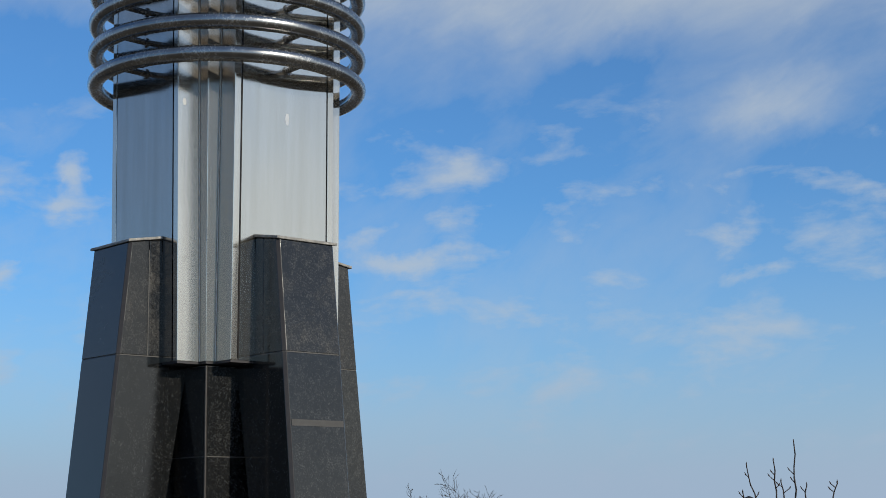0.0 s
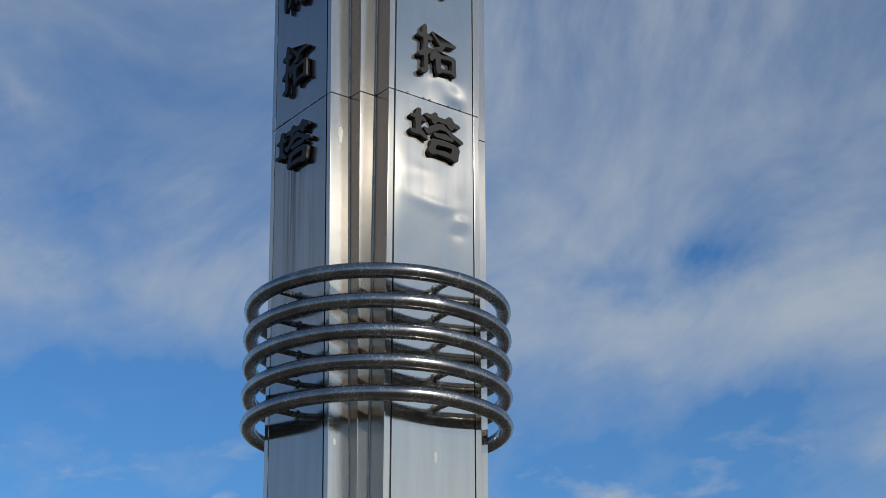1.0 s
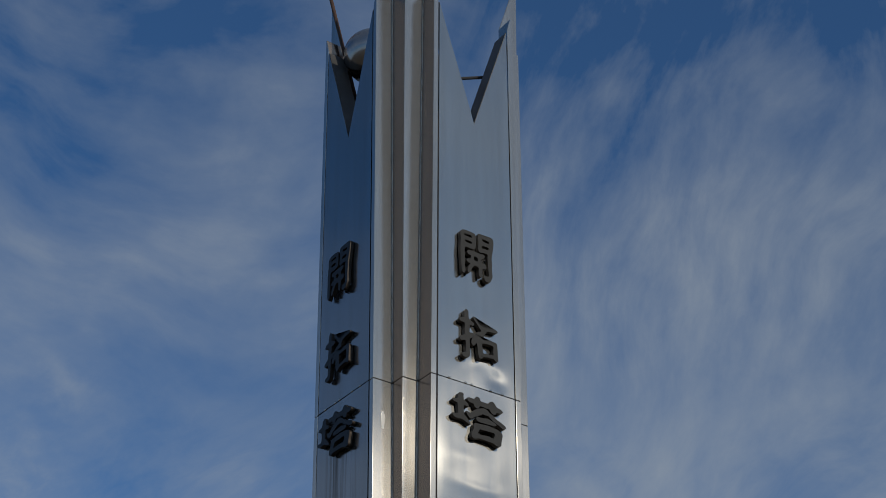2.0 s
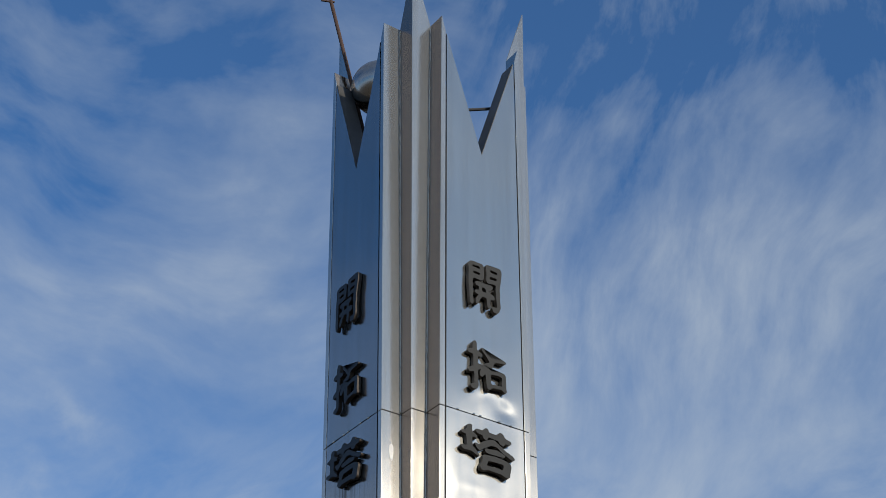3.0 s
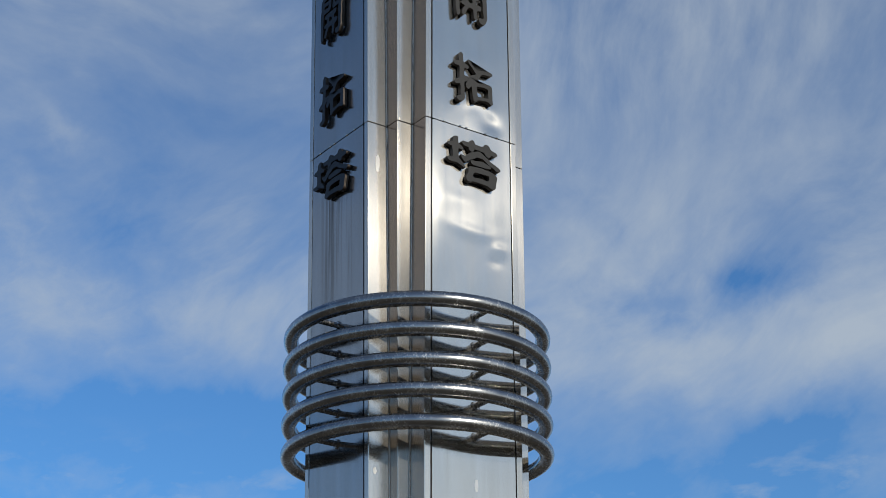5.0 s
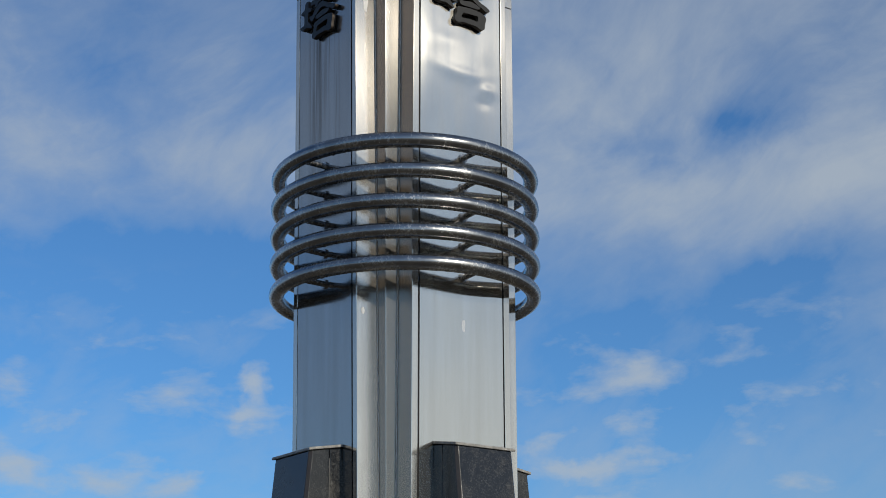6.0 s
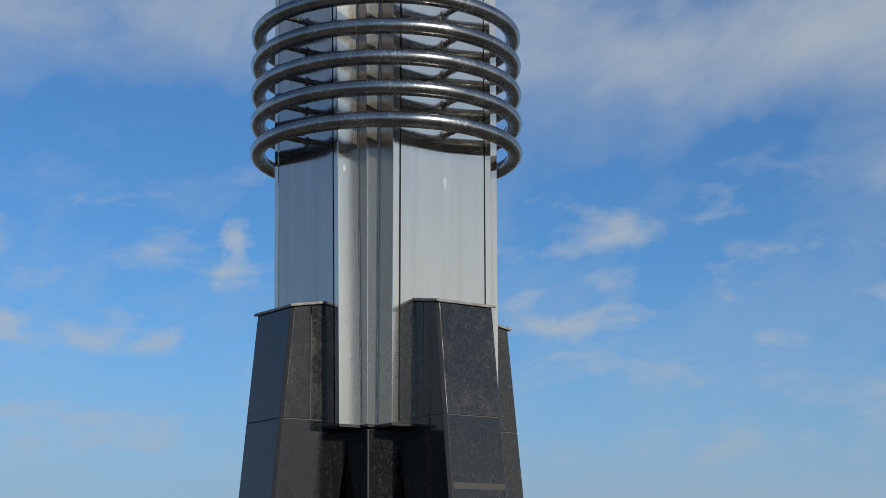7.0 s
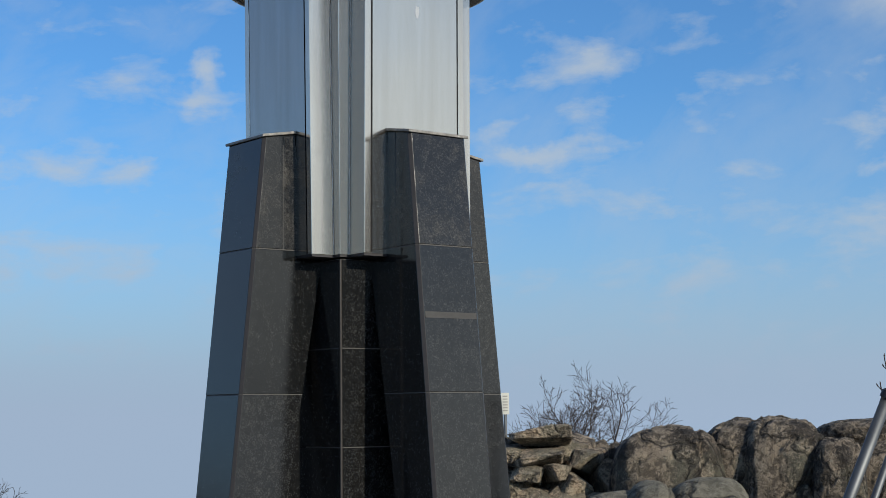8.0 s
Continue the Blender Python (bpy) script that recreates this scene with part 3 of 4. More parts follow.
def shaft_loop(z, d):
    a, b, c = (v - d for v in section(z))
    quarter = [(-a, -b), (-c, -b), (-c, -c), (-b, -c), (-b, -a)]
    loop = []
    for k in range(4):
        co, si = round(math.cos(k * math.pi / 2)), round(math.sin(k * math.pi / 2))
        loop += [(co * x - si * y, si * x + co * y, z) for x, y in quarter]
    return loop


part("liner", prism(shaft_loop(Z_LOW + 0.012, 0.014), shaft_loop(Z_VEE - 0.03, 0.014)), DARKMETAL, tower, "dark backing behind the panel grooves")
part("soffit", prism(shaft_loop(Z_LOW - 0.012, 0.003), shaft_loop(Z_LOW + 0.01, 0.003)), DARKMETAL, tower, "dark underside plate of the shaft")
for k in range(4):
    face_panel(True, k, k + 0.3)
    face_panel(False, k, k + 5.7)
    corner_trim(True, k)
    corner_trim(False, k)
    for i in range(5):
        bm = bmesh.new()
        bmesh.ops.create_uvsphere(bm, u_segments=8, v_segments=5, radius=0.009)
        ob = part("weld", bm, STEEL, tower, smooth=True)
        ob.matrix_basis = Matrix.Translation((-0.21 + 0.1 * i + 0.03 * math.sin(i * 2.3), -0.601, Z_SEAM + 0.004))
        turned(ob, k)

# sealant beads in the two inner creases of each corner
for k in range(4):
    for low in (True, False):
        z0, z1 = (Z_LOW + 0.005, Z_SEAM - 0.01) if low else (Z_SEAM + 0.01, Z_TOP - 0.02)
        for side in (0, 1):
            verts, faces = [], []
            for j in range(49):
                z = z0 + (z1 - z0) * j / 48
                a, b, c = section(z)
                x, y = (-c - 0.002, -b - 0.002) if side == 0 else (-b - 0.002, -c - 0.002)
                r = 0.004 + 0.0025 * noise.noise((j * 0.9, k * 3.1 + side * 7, low))
                verts += [(x + r * math.cos(i * math.pi / 3), y + r * math.sin(i * math.pi / 3), z) for i in range(6)]
                if j:
                    o = (j - 1) * 6
                    faces += [(o + i, o + (i + 1) % 6, o + 6 + (i + 1) % 6, o + 6 + i) for i in range(6)]
            turned(part("sealant_bead", mesh_of("sealant_bead", verts, faces, SEALANT, True), None, tower), k)


def smudge(x, z, w, h, face, seed):
    """A thin pale fleck of glue left on the steel: face 0 is a panel, 1 the outer corner strip."""
    a, b, c = section(z)
    y = -a - 0.0012 if face == 0 else -b - 0.0008
    n = 18
    verts = [(x, y, z)]
    for i in range(n):
        t = 2 * math.pi * i / n
        r = 1 + 0.35 * noise.noise((math.cos(t) * 1.7, math.sin(t) * 1.7, seed))
        verts.append((x + w * r * math.cos(t), y, z + h * r * math.sin(t)))
    ob = part("residue_fleck", mesh_of("residue_fleck", verts, [(0, 1 + i, 1 + (i + 1) % n) for i in range(n)], RESIDUE), None, tower, "pale glue residue")
    plate(ob, 0.0006, 0)


smudge(0.012, 3.87, 0.013, 0.036, 0, 1)
smudge(-0.525, 5.85, 0.016, 0.055, 1, 3)
smudge(-0.53, 3.93, 0.011, 0.022, 1, 4)

# five pipe rings with a bracket to each face
rv, rf = torus(0.776, 0.046)
for i, z in enumerate((4.160, 4.345, 4.525, 4.708, 4.890)):
    ring = part("ring", mesh_of("ring", rv, rf, PIPE, True), None, tower, "horizontal stainless steel pipe ring")
    ring.location.z = z
    ring.rotation_euler.z = radians(i * 1.3)
    sv, sf = torus(0.0452, 0.002, 24, 6)
    for adeg in (197, 17):
        col = part("weld_collar", mesh_of("weld_collar", sv, sf, DARKMETAL, True), None, ring)
        col.matrix_basis = Matrix.Rotation(radians(adeg), 4, "Z") @ Matrix.Translation((0.771, 0, 0)) @ Matrix.Rotation(radians(90), 4, "X")
    for k in range(4):
        bm = bmesh.new()
        a = section(z)[0]
        tube_between(bm, (0.01, -a + 0.002, -0.004), (0.01, -0.735, 0.0), 0.017, None, 14)
        tube_between(bm, (0.01, -a + 0.001, -0.004), (0.01, -a - 0.012, -0.004), 0.028, 0.028, 14)
        br = part("bracket", bm, PIPE, ring, smooth=False)
        br.matrix_basis = Matrix.Rotation(k * math.pi / 2 - radians(i * 1.3), 4, "Z")


# raised characters on two faces
def step(a, b, v):
    t = min(1.0, max(0.0, (v - a) / (b - a)))
    return t * t * (3 - 2 * t)


BRUSH = {
    "開": lambda u, w: (u * (0.93 + 0.07 * w) + 0.05 * w, w * (0.93 + 0.10 * step(0.2, 0.9, u) * (w < 0)) + 0.06 * (1 - step(-0.9, 0.0, u)) - 0.03 * u * u),
    "拓": lambda u, w: (u * 0.98, w * (1 - 0.26 * step(-0.25, 0.1, u)) - 0.14 * step(-0.25, 0.1, u) + 0.08 * (1 - step(-0.9, -0.2, u)) * (w > 0)),
    "塔": lambda u, w: (u + 0.16 * step(0.2, 1.0, u) * (1 - step(-0.1, 0.6, w)) - 0.10 * step(-0.4, -0.2, u) * (1 - step(-0.9, -0.4, w)), w * (1 - 0.24 * (1 - step(-0.55, -0.25, u))) + 0.20 * (1 - step(-0.55, -0.25, u)) - 0.12 * u - 0.04 * step(0.3, 1.0, u) * (1 - step(-0.1, 0.5, w))),
}


def character(text, width, height, depth, lean):
    cu = bpy.data.curves.new("character", "FONT")
    cu.body, cu.size, cu.resolution_u = text, 1.0, 4
    tmp = bpy.data.objects.new("character", cu)
    scene.collection.objects.link(tmp)
    bpy.context.view_layer.update()
    outline = tmp.to_curve(bpy.context.evaluated_depsgraph_get())
    soft = bpy.data.curves.new("character_soft", "CURVE")
    soft.dimensions, soft.fill_mode, soft.extrude, soft.offset = "2D", "BOTH", 0.05, 0.014
    for sp in outline.splines:
        pts = [p.co.xy.copy() for p in (sp.bezier_points if sp.type == "BEZIER" else sp.points)]
        # even steps along the outline, then rounded off as a brush would
        fine = []
        for p, q in zip(pts, pts[1:] + pts[:1]):
            n = max(1, round((q - p).length / 0.03))
            fine += [p.lerp(q, i / n) for i in range(n)]
        for _ in range(3):
            fine = [fine[i] * 0.5 + (fine[i - 1] + fine[(i + 1) % len(fine)]) * 0.25 for i in range(len(fine))]
        ns = soft.splines.new("POLY")
        ns.points.add(len(fine) - 1)
        for pt, co in zip(ns.points, fine):
            pt.co = (co.x, co.y, 0, 1)
        ns.use_cyclic_u = True
    tmp2 = bpy.data.objects.new("character_soft", soft)
    scene.collection.objects.link(tmp2)
    bpy.context.view_layer.update()
    me = bpy.data.meshes.new_from_object(tmp2.evaluated_get(bpy.context.evaluated_depsgraph_get()))
    bpy.data.objects.remove(tmp)
    bpy.data.objects.remove(tmp2)
    xs, ys, zs = zip(*(v.co for v in me.vertices))
    for v in me.vertices:
        x = (v.co.x - (min(xs) + max(xs)) / 2) / (max(xs) - min(xs)) * width
        y = (v.co.y - (min(ys) + max(ys)) / 2) / (max(ys) - min(ys)) * height
        # the parts of each character set against one another as in brush writing
        u, w = x / width * 2, y / height * 2
        x, y = BRUSH[text](u, w)
        x, y = x * width / 2, y * height / 2
        # leaning, uneven strokes as of a brush
        wx = 0.012 * noise.noise((x * 7, y * 7, ord(text) % 17)) + 0.006 * noise.noise((x * 19, y * 19, 3))
        wy = 0.012 * noise.noise((x * 7, y * 7, ord(text) % 13 + 40)) + 0.006 * noise.noise((x * 19, y * 19, 9))
        v.co = (x + wx - 0.05 * y * (1 if y < 0 else -0.4), (v.co.z - max(zs)) / (max(zs) - min(zs)) * -depth, y + wy + lean * x)
    me.materials.clear()
    me.materials.append(LETTER)
    me.materials.append(LETTER_LIT_SIDE)
    me.update()
    # side walls take a lighter brown: sunlight on them put into the colour
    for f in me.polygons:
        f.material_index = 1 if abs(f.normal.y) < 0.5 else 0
    return me


LETTERS = (("開", -0.020, 7.050, 0.27, 0.365, 0.11), ("拓", -0.006, 6.450, 0.31, 0.335, 0.08), ("塔", -0.022, 5.885, 0.385, 0.290, 0.06))
for text, x, z, wd, ht, lean in LETTERS:
    me = character(text, wd, ht, 0.028, lean)
    for k in (0, 3):
        a = section(z)[0]
        ob = part("character", me, None, tower, "raised dark bronze character " + text)
        ob.matrix_basis = Matrix.Translation((x - (0.02 if k else 0.0), -a - 0.036, z)) @ Matrix.Rotation(math.atan(-0.0127), 4, "X")
        turned(ob, k)
        for dx in (-0.09, 0.09):
            bm = bmesh.new()
            tube_between(bm, (dx, 0.022, 0.0), (dx, 0.040, 0.0), 0.008, None, 8)
            part("stud", bm, DARKMETAL, ob)

# ball, rod and bars inside the crown
def crown_things():
    bm = bmesh.new()
    bmesh.ops.create_uvsphere(bm, u_segments=40, v_segments=24, radius=0.21)
    b = part("ball", bm, BALL, tower, "polished steel ball", True)
    b.location = BALL_AT
    bm = bmesh.new()
    tube_between(bm, BALL_AT - Vector((0, 0, 0.19)), (BALL_AT.x, BALL_AT.y, Z_VEE - 0.04), 0.05, 0.09, 20)
    part("ball_post", bm, BALL, tower, smooth=True)
    bm = bmesh.new()
    tube_between(bm, ROD_LOW, ROD_TOP, 0.014, 0.014, 14)
    part("rod", bm, RUST, tower, "rusty iron rod", True)
    bm = bmesh.new()
    tube_between(bm, ROD_TOP + Vector((-0.07, 0.02, -0.03)), ROD_TOP + Vector((0.03, -0.01, -0.02)), 0.008, None, 8)
    part("rod_pin", bm, RUST, tower)
    bm = bmesh.new()
    tube_between(bm, BAR_A, BAR_B, 0.012, None, 8)
    part("cross_bar", bm, DARKMETAL, tower, "thin dark cross bar")


BALL_AT = Vector((-0.35, 0.16, 9.085))
ROD_LOW, ROD_TOP = Vector((-0.196, 0.30, 8.09)), Vector((-0.722, 0.30, 9.882))
BAR_A, BAR_B = Vector((-0.02, -0.40, 8.66)), Vector((0.30, -0.40, 8.82))
crown_things()

# granite core and four splayed legs
LEG_W = 0.197


def leg_out(z):
    return 0.768 + 0.102 * (3.14 - z)


def leg_in(z):
    return 0.39 + 0.172 * (2.47 - z)


def leg_loop(o, i, z_out, z_in, c=0.017):
    """One course of a leg in plan, with its two outer corners cut off."""
    w = LEG_W
    return [(-w + c, -o, z_out), (w - c, -o, z_out), (w, -o + c, z_out), (w, -i, z_in), (-w, -i, z_in), (-w, -o + c, z_out)]


def leg_slab(z0, z1, gap=0.0022):
    lo, hi = [], []
    for z, out in ((z0 + gap, lo), (z1 - gap, hi)):
        o, i = leg_out(z), leg_in(z)
        out.extend(leg_loop(o, i, z, z))
    return prism(lo, hi)


def ground_edges(ob):
    """The two cut corners are ground matt and show brown stone."""
    ob.data.materials.append(EDGE)
    for i in (3, 7):
        ob.data.polygons[i].material_index = 1
    return ob


CAP_RISE = 0.035  # the capstones climb a little towards the shaft
for k in range(4):
    leg = part("leg", leg_slab(0.0, 3.12, 0.02), JOINT, tower, "splayed black granite leg")
    for v in leg.data.vertices:
        v.co.x *= 0.988
        v.co.y += 0.0025 if v.co.y < -0.6 else -0.0025
    turned(leg, k)
    for z0, z1 in ((0.0, 0.14), (0.14, 0.93), (0.93, 1.72), (1.72, 2.515)):
        ground_edges(rounded(part("slab", leg_slab(z0, z1), GRANITE, leg), 0.003))
    zt = 3.135
    lo = leg_loop(leg_out(2.5175), 0.645, 2.5175, 2.5175)
    hi = leg_loop(leg_out(zt), 0.645, zt, zt + CAP_RISE * 0.6 - 0.003)
    ground_edges(rounded(part("slab", prism(lo, hi), WORN_GRANITE, leg), 0.003))
    fw = LEG_W - 0.0008
    lo = [(-fw, -0.641, 2.5175), (fw, -0.641, 2.5175), (fw, -0.54, 2.5175), (-fw, -0.54, 2.5175)]
    hi = [(x, y - 0.025 if y > -0.6 else y, zt + CAP_RISE * (0.95 if y > -0.6 else 0.62) - 0.004) for x, y, z in lo]
    rounded(part("filler_slab", prism(lo, hi), WORN_GRANITE, leg, "narrow black filler stone against the steel"), 0.003)
    w = LEG_W + 0.010
    lo = [(-w, -leg_out(zt) - 0.012, zt - 0.002), (w, -leg_out(zt) - 0.012, zt - 0.002), (w, -0.562, zt + CAP_RISE), (-w, -0.562, zt + CAP_RISE)]
    hi = [(x, y, z + 0.016) for x, y, z in lo]
    rounded(part("capstone", prism(lo, hi), CAPSTONE, leg, "thin grey capstone"), 0.004)

    if k == 0:
        # thin pale strip across one slab
        zs = 2.118
        lo = [(-LEG_W + 0.022, -leg_out(zs) - 0.002, zs), (LEG_W - 0.022, -leg_out(zs) - 0.002, zs), (LEG_W - 0.022, -leg_out(zs) + 0.001, zs), (-LEG_W + 0.022, -leg_out(zs) + 0.001, zs)]
        hi = [(x, y + 0.0035, z + 0.034) for x, y, z in lo]
        part("pale_strip", prism(lo, hi), PALE_STRIP, leg, "thin pale strip across a slab")

    # recessed web between the leg and the core
    rounded(part("web", prism([(-0.05, -0.40, 0), (0.05, -0.40, 0), (0.05, -leg_in(0) - 0.03, 0), (-0.05, -leg_in(0) - 0.03, 0)][::-1], [(-0.05, -0.40, 2.46), (0.05, -0.40, 2.46), (0.05, -leg_in(2.46) - 0.03, 2.46), (-0.05, -leg_in(2.46) - 0.03, 2.46)][::-1]), GRANITE, leg), 0.003)

CORE = 0.405
core = part("core", prism([(-CORE + 0.0025, -CORE + 0.0025, 0), (CORE - 0.0025, -CORE + 0.0025, 0), (CORE - 0.0025, CORE - 0.0025, 0), (-CORE + 0.0025, CORE - 0.0025, 0)], [(-CORE + 0.0025, -CORE + 0.0025, 2.46), (CORE - 0.0025, -CORE + 0.0025, 2.46), (CORE - 0.0025, CORE - 0.0025, 2.46), (-CORE + 0.0025, CORE - 0.0025, 2.46)]), JOINT, tower, "black granite core pier")
for z0, z1 in ((0.0, 0.35), (0.35, 0.89), (0.89, 1.43), (1.43, 1.97), (1.97, 2.46)):
    for k in range(4):
        lo = [(-CORE, -CORE, z0 + 0.003), (CORE - 0.012, -CORE, z0 + 0.003), (CORE - 0.012, -CORE + 0.012, z0 + 0.003), (-CORE, -CORE + 0.012, z0 + 0.003)]
        hi = [(x, y, z1 - 0.003) for x, y, z in lo]
        ob = part("slab", prism(lo, hi), GRANITE, core)
        turned(ob, k)

for k in range(4):
    e = CORE + 0.003
    lo = [(-e, -e, 0), (-e + 0.014, -e, 0), (-e + 0.014, -e + 0.014, 0), (-e, -e + 0.014, 0)]
    turned(rounded(part("corner_strip", prism(lo, [(x, y, 2.458) for x, y, z in lo]), EDGE, core, "matt brown stone corner strip"), 0.006), k)


# ---- rocks ----
def boulder(name, label, at, size, seed, mat, rot=0.0, flat=0.0, cracks=(), sub=6, rough=1.0, power=3.0, planes=0):
    bm = bmesh.new()
    bmesh.ops.create_icosphere(bm, subdivisions=sub, radius=1.0)
    rng = random.Random(seed)
    # random cleavage planes for broken rock
    cuts = [(Vector((rng.gauss(0, 1), rng.gauss(0, 1), rng.gauss(0, 1.1))).normalized(), rng.uniform(0.74, 1.0)) for _ in range(planes)]
    for v in bm.verts:
        p = v.co.normalized()
        # rounded block
        m = (abs(p.x) ** power + abs(p.y) ** power + abs(p.z) ** power) ** (1 / power)
        p = p / m
        for way, far in cuts:
            reach = p.dot(way)
            if reach > far:
                p = p * (far / reach)
        q = p * 1.1 + Vector((seed * 3.7, seed * 1.3, seed * 2.1))
        d = (0.035 if planes else 0.10) * noise.noise(q) + 0.025 * noise.noise(q * 2.0) + rough * (0.010 * noise.noise(q * 5.1) + 0.009 * noise.noise(q * 11) + 0.009 * noise.noise(q * 23) + 0.006 * noise.noise(q * 47))
        d -= rough * 0.03 * max(0.0, 0.06 - abs(noise.noise(q * 1.6 + Vector((9, 2, 4))))) / 0.06
        for cx, lean, deep, wide in cracks:
            s = p.x - cx - lean * p.z + 0.08 * noise.noise((p.z * 2, seed, cx))
            d -= deep * math.exp(-((s / wide) ** 2))
        if flat:
            lay = p.z * 4.2 + 0.5 * p.x + 0.35 * noise.noise(q * 1.4)
            d += flat * (noise.cell((seed, math.floor(lay) * 1.7, math.floor(p.x * 1.6 + 0.3 * math.floor(lay)))) - 0.5) - flat * 0.9 * max(0.0, 0.14 - abs(lay - round(lay))) / 0.14
        p = p * (1 + d)
        v.co = (p.x * size[0], p.y * size[1], p.z * size[2])
    ob = part(name, bm, mat, None, smooth=not planes)
    ob.location, ob.rotation_euler = at, (0, 0, radians(rot))
    return tagged(ob, label, "boulder", "boulders on the hilltop")


def facing(deg):
    return -deg


ROCKS = [
    # bearing, distance, top, half sizes, seed, material, cracks, layering
    (45.55, 16.0, 1.50, (0.60, 0.7, 0.85), 3.0, ROCK, ((0.72, -0.25, 0.06, 0.035),), 0.0),
    (47.95, 16.2, 1.54, (0.42, 0.6, 0.9), 4.0, ROCK, (), 0.0),
    (49.7, 16.1, 1.58, (0.46, 0.7, 0.9), 5.0, ROCK, ((0.62, 0.1, 0.05, 0.035),), 0.0),
    (51.4, 15.7, 1.35, (0.27, 0.5, 0.75), 6.0, ROCK, ((0.3, 0.3, 0.04, 0.05),), 0.0),
    (52.8, 16.9, 1.53, (0.66, 0.8, 0.26), 7.0, ROCK, (), 0.0),
    (53.0, 16.4, 1.33, (0.56, 0.7, 0.80), 12.0, ROCK, ((-0.3, 0.5, 0.07, 0.04), (0.3, -0.2, 0.05, 0.04)), 0.0),
    (55.2, 16.6, 1.50, (0.70, 0.8, 0.9), 8.0, ROCK, (), 0.0),
    (45.0, 14.4, 1.00, (0.28, 0.5, 0.5), 9.0, PALEROCK, ((0.3, 0.2, 0.06, 0.06),), 0.0),
    (46.9, 14.4, 1.04, (0.42, 0.5, 0.5), 10.0, PALEROCK, (), 0.0),
    (41.5, 16.7, 1.43, (0.86, 0.45, 1.0), 13.0, ROCK, ((0.2, 0.3, 0.06, 0.05),), 0.07),
    (43.6, 14.4, 0.91, (0.42, 0.5, 0.45), 11.0, PALEROCK, (), 0.0),
]
for deg, dist, top, size, seed, mat, cr, fl in ROCKS:
    p = bearing(deg, dist, top - size[2] * 1.02)
    boulder("boulder", "pale rounded sandy boulder in front of the rock wall" if mat is PALEROCK else "weathered brown lichen-spotted boulder", p, size, seed, mat, facing(deg), fl, cr, 6, 0.5 if mat is PALEROCK else 1.3, 2.6 if mat is PALEROCK else 3.1)


# a broken pile of layered slabs beside the round boulders
SLABS = [
    # bearing, distance, top, half sizes, seed, turn, tilt
    (40.95, 16.2, 1.47, (0.27, 0.34, 0.095), 21, 6, -3), (42.2, 16.4, 1.36, (0.16, 0.34, 0.15), 31, -24, 9), (39.95, 16.2, 1.30, (0.20, 0.36, 0.10), 22, -10, 4),
    (41.0, 16.0, 1.25, (0.22, 0.30, 0.075), 24, -4, -2), (43.25, 16.3, 1.12, (0.15, 0.36, 0.20), 23, 24, 16), (40.0, 16.0, 1.03, (0.24, 0.30, 0.13), 27, -16, -5),
    (41.9, 16.0, 1.03, (0.17, 0.30, 0.13), 32, 30, 12), (42.8, 15.9, 0.84, (0.22, 0.32, 0.17), 26, 14, -12), (40.9, 15.85, 0.86, (0.24, 0.28, 0.10), 28, 6, 6),
    (42.6, 16.2, 1.24, (0.15, 0.30, 0.12), 41, -14, 8), (43.7, 16.2, 0.92, (0.16, 0.30, 0.22), 42, 10, 12), (41.45, 15.95, 1.10, (0.13, 0.28, 0.08), 43, 22, -8), (40.6, 15.9, 1.10, (0.14, 0.28, 0.07), 44, -12, 5), (42.2, 15.85, 0.88, (0.14, 0.28, 0.11), 45, -30, 10),
    (41.8, 15.75, 0.66, (0.28, 0.28, 0.15), 35, 18, -6), (40.3, 15.8, 0.62, (0.28, 0.30, 0.17), 36, -6, 3),
]
for deg, dist, top, size, seed, rot, tilt in SLABS:
    ob = boulder("flat_rock", "broken angular brown rock slab in a pile", bearing(deg, dist, top - size[2]), tuple(v * 1.12 for v in size), seed, BROKEN, facing(deg) + rot, 0.0, (), 5, 1.6, 12.0, 9)
    ob.rotation_euler = (radians(tilt * 0.5), radians(tilt), radians(facing(deg) + rot))


# ---- bare shrubs ----
def limb(out, base, way, length, r, depth, rng, spread, thin):
    """A crooked twig that forks to both sides and bends upwards again."""
    verts, faces = out
    steps = 5 if depth > 1 else 3
    sides = 6 if r > 0.012 else 4 if r > 0.006 else 3
    p, d, prev = base.copy(), way.normalized(), None
    turn = rng.uniform(0, 6.28)
    for s in range(steps + 1):
        rr = max(thin, r * (1 - 0.6 * s / steps))
        q = d.to_track_quat("Z", "Y")
        ring = []
        for i in range(sides):
            a = 2 * math.pi * i / sides
            verts.append(p + q @ Vector((rr * math.cos(a), rr * math.sin(a), 0)))
            ring.append(len(verts) - 1)
        if prev:
            faces.extend((prev[i], prev[(i + 1) % sides], ring[(i + 1) % sides], ring[i]) for i in range(sides))
        prev = ring
        if depth > 0 and s >= 1 and rng.random() < (0.92 if depth > 1 else 0.6):
            turn += 2.4 + rng.uniform(-0.5, 0.5)
            fork = rng.uniform(0.55, 1.05) * spread
            side = q @ Vector((math.cos(turn), math.sin(turn), 0))
            limb(out, p, d * math.cos(fork) + side * math.sin(fork), length * rng.uniform(0.5, 0.74) * (1.1 - 0.09 * s), rr * 0.7, depth - 1, rng, spread, thin)
        d = (d + Vector((rng.uniform(-0.2, 0.2), rng.uniform(-0.2, 0.2), rng.uniform(-0.08, 0.16)))).normalized()
        p = p + d * (length / steps)
    tip = len(verts)
    verts.append(p)
    faces.extend((prev[i], prev[(i + 1) % sides], tip) for i in range(sides))


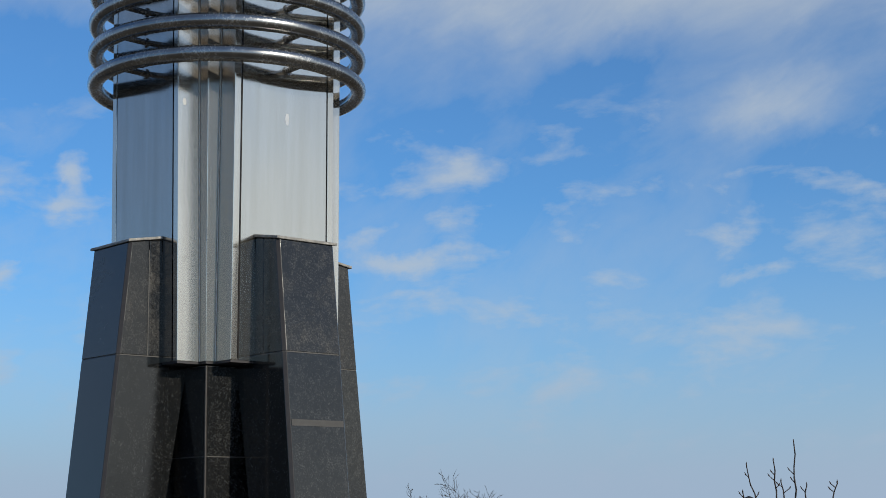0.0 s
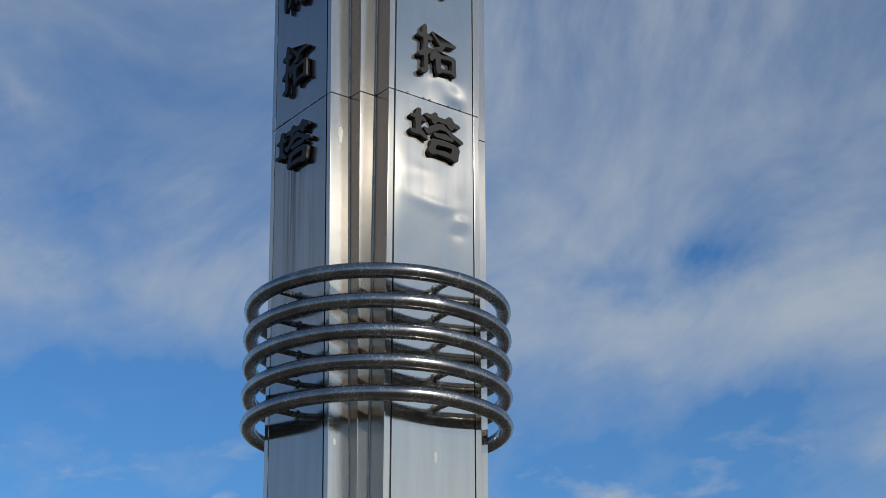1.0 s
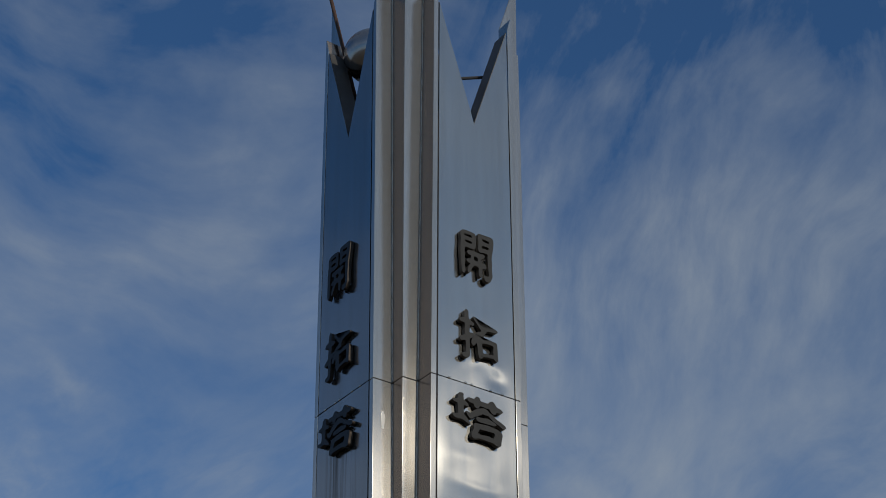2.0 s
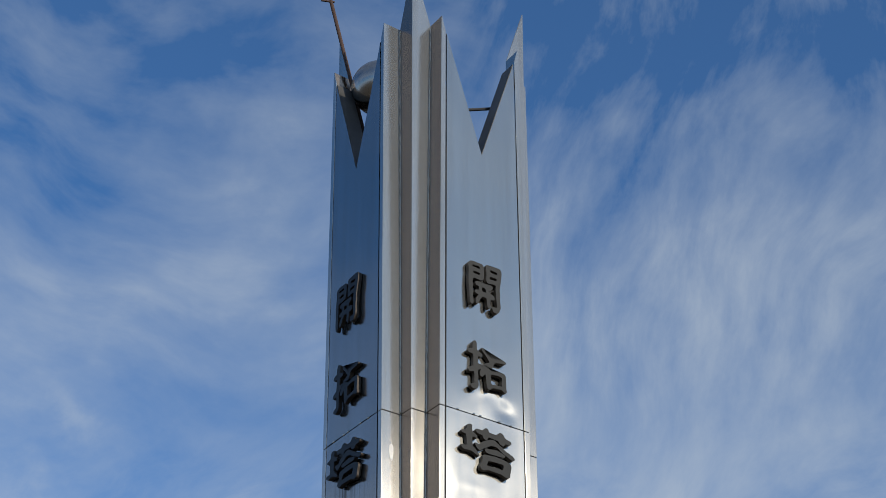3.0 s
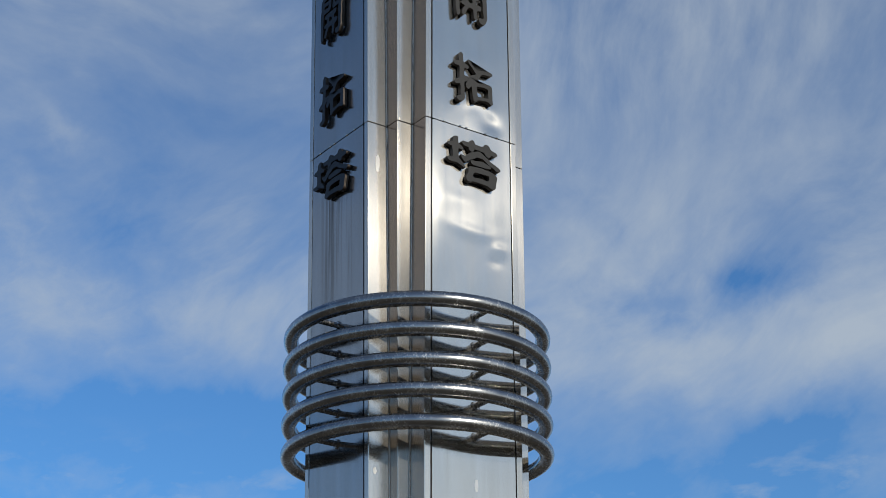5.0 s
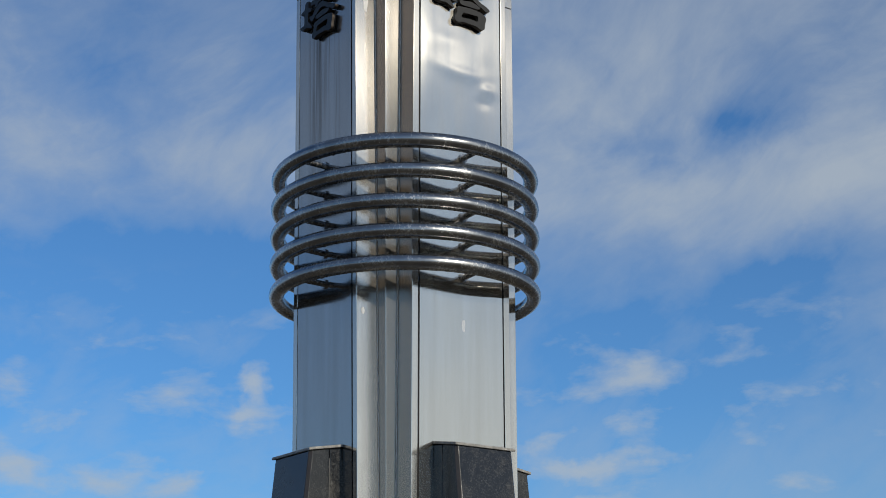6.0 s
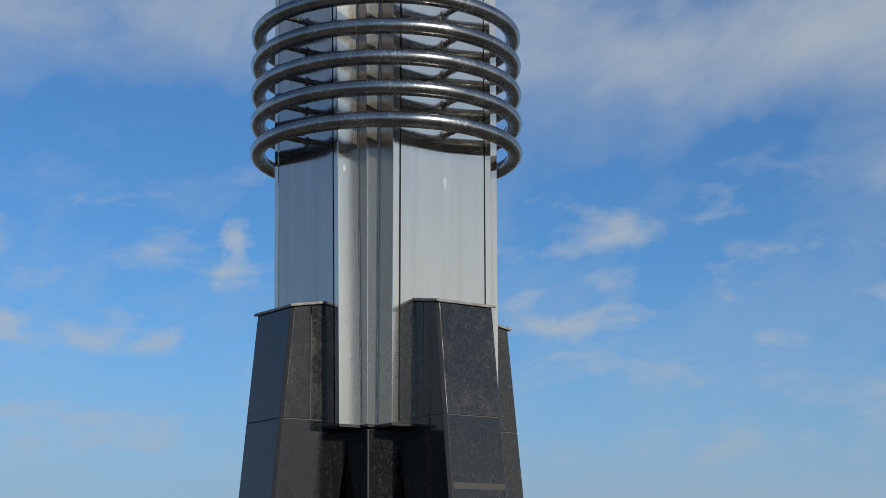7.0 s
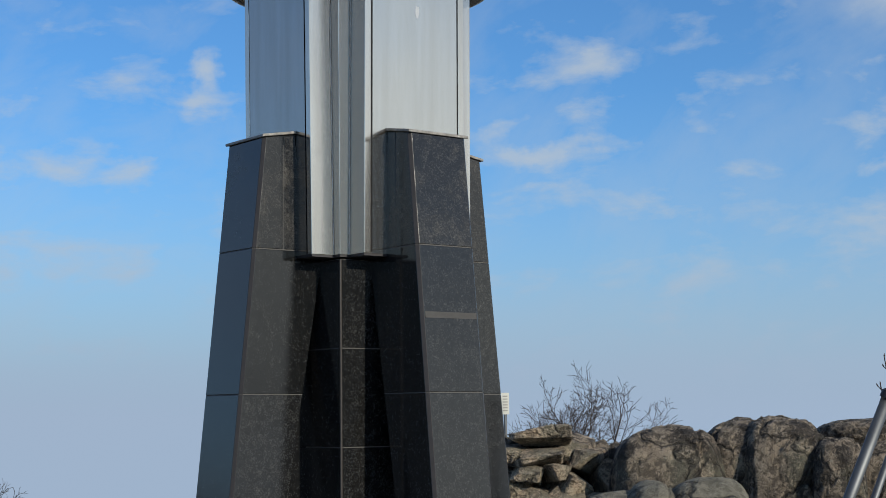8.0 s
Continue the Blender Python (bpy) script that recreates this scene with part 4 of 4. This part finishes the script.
def shrub(name, label, at, height, seed, stems, depth=4, r=0.02, spread=0.95, lean=0.75, thin=0.0025):
    rng = random.Random(seed)
    top = thing(name, label, "shrub", "bare shrubs", at=at)
    for _ in range(stems):
        out = ([], [])
        limb(out, Vector((rng.uniform(-0.1, 0.1), rng.uniform(-0.1, 0.1), -0.1)), Vector((rng.uniform(-lean, lean), rng.uniform(-lean, lean), 1)), height * rng.uniform(0.62, 0.74), r, depth, rng, spread, thin)
        part("stem", mesh_of("stem", out[0], out[1], BARK, True), None, top)
    return top


shrub("bare_shrub", "leafless grey twiggy shrub behind the boulders", bearing(41.5, 21.0, 0.35), 1.9, 11, 3, 4, 0.026, 0.9)
shrub("bare_shrub", "leafless grey twiggy shrub behind the boulders", bearing(42.9, 21.5, 0.30), 2.0, 12, 3, 4, 0.022, 0.9)
shrub("bare_shrub", "low leafless shrub behind the boulders", bearing(45.5, 22.0, 0.05), 1.45, 13, 1, 3)
shrub("bare_shrub", "leafless grey twiggy shrub half hidden behind the boulders", bearing(40.0, 20.6, 0.35), 1.65, 15, 2, 4, 0.022, 0.9)
shrub("bare_shrub", "leafless grey twiggy shrub on the far slope", bearing(20.3, 22.0, -0.45), 1.7, 14, 2)


# bare trees that the polished stone mirrors
shrub("bare_tree", "bare branching tree mirrored in the polished stone", Vector((6.6, -9.8, -0.1)), 3.6, 31, 2, 4, 0.05)
shrub("bare_tree", "bare branching tree mirrored in the polished stone", Vector((-6.8, 10.4, -0.1)), 3.0, 32, 2, 4, 0.045)


# young tree with winter buds beside the leaning pipe
def sapling():
    top = thing("sapling", "slender leafless sapling with pointed winter buds", "tree", at=bearing(54.52, 10.0, 0.018))
    rng = random.Random(5)
    bm = bmesh.new()
    tube_between(bm, (0, 0, -0.05), (0.02, 0, 1.3), 0.016, 0.009, 8)
    part("trunk", bm, TWIG, top, smooth=True)
    right = Vector((math.cos(radians(54.6)), -math.sin(radians(54.6)), 0))
    root = Vector((0.02, 0, 1.25))

    def crooked(bm, a, b, r0, r1, steps, sway):
        pts = [a.lerp(b, i / steps) for i in range(steps + 1)]
        for i in range(1, steps):
            pts[i] = pts[i] + right * rng.uniform(-sway, sway) + Vector((0, 0, rng.uniform(-sway, sway) * 0.5))
        for i in range(steps):
            tube_between(bm, pts[i], pts[i + 1], r0 + (r1 - r0) * i / steps, r0 + (r1 - r0) * (i + 1) / steps, 6)
        return pts

    def bud(q, way, twig, size):
        bm = bmesh.new()
        way = way.normalized()
        tube_between(bm, q - way * 0.004, q + way * 0.010 * size, 0.0032, 0.0058 * size, 6)
        tube_between(bm, q + way * 0.010 * size, q + way * 0.026 * size, 0.0058 * size, 0.0012, 6)
        part("bud", bm, BUD, twig, smooth=True)

    # sideways reach, height, and the places of the side shoots
    for dx, z1, forks in ((-0.235, 1.905, (0.86, 0.62)), (-0.135, 1.925, (0.70, 0.78, 0.84)), (0.015, 2.035, (0.62, 0.70)), (-0.045, 1.80, (0.85, 0.93)), (0.05, 1.775, (0.9,)), (0.24, 1.785, (0.88, 0.94)), (-0.335, 1.735, (0.93,))):
        tip = right * dx + Vector((0, rng.uniform(-0.08, 0.08), z1))
        bend = root.lerp(tip, 0.55) + right * dx * 0.22
        bm = bmesh.new()
        pts = crooked(bm, root, bend, 0.0075, 0.0058, 4, 0.008)
        pts += crooked(bm, bend, tip, 0.0058, 0.0036, 5, 0.010)[1:]
        shoots = []
        for f in forks:
            k = f * (len(pts) - 1)
            i = min(int(k), len(pts) - 2)
            q = pts[i].lerp(pts[i + 1], k - i)
            way = right * rng.choice((-1, 1)) * rng.uniform(0.6, 1.0) + Vector((0, 0, rng.uniform(0.5, 1.0)))
            end = q + way * rng.uniform(0.018, 0.045)
            tube_between(bm, q, end, 0.0036, 0.0028, 6)
            shoots.append((end, way))
        twig = part("branch", bm, TWIG, top, smooth=True)
        bud(tip, Vector((0, 0, 1)) + right * 0.2 * rng.uniform(-1, 1), twig, 0.9)
        for q, way in shoots:
            bud(q, way + Vector((0, 0, 0.5)), twig, 0.8)


sapling()


# leaning galvanised pipes
def leaning_pipe(low, high, r, label):
    top = thing("leaning_pipe", label, "pipe", at=low)
    d = (high - low)
    bm = bmesh.new()
    tube_between(bm, (0, 0, 0), d, r, r, 24)
    part("tube", bm, GALV, top, smooth=True)
    bm = bmesh.new()
    u = d.normalized()
    tube_between(bm, d - u * 0.035, d + u * 0.005, r * 1.3, r * 1.3, 24)
    tube_between(bm, d + u * 0.005, d + u * 0.022, r * 1.3, r * 0.75, 24)
    part("end_cap", bm, DARKMETAL, top, "dark rounded end cap")
    return top


def pipe_at(b0, z0, b1, z1, dist, r, label):
    hi, mid = bearing(b1, dist, z1), bearing(b0, dist, z0)
    d = mid - hi
    low = hi + d * (z1 / (z1 - z0))
    leaning_pipe(low, hi, r, label)


pipe_at(51.72, 1.105, 53.2, 1.70, 9.4, 0.033, "leaning galvanised steel pipe with a dark end")
pipe_at(52.6, 1.105, 53.5, 1.50, 9.6, 0.022, "thinner galvanised brace pipe beside the leaning pipe")

# small white sign far behind the tower
def small_sign():
    top = thing("small_sign", "small weathered white sign with faded print", "sign", at=bearing(39.75, 20.0, 0.0))
    top.rotation_euler = (0, 0, radians(-39.75))
    bm = bmesh.new()
    tube_between(bm, (0, 0, -0.1), (0, 0, 1.6), 0.02, None, 8)
    part("post", bm, GALV, top)
    bm = prism([(-0.05, -0.03, 1.6), (0.05, -0.03, 1.6), (0.05, -0.015, 1.6), (-0.05, -0.015, 1.6)], [(-0.05, -0.03, 1.87), (0.05, -0.03, 1.87), (0.05, -0.015, 1.87), (-0.05, -0.015, 1.87)])
    board = part("board", bm, SIGN, top)
    for i in range(6):
        z = 1.64 + 0.036 * i
        bm = prism([(-0.03, -0.034, z), (0.03, -0.034, z), (0.03, -0.0302, z), (-0.03, -0.0302, z)], [(-0.03, -0.034, z + 0.014), (0.03, -0.034, z + 0.014), (0.03, -0.0302, z + 0.014), (-0.03, -0.0302, z + 0.014)])
        part("print_bar", bm, SIGNBAR, board)


small_sign()
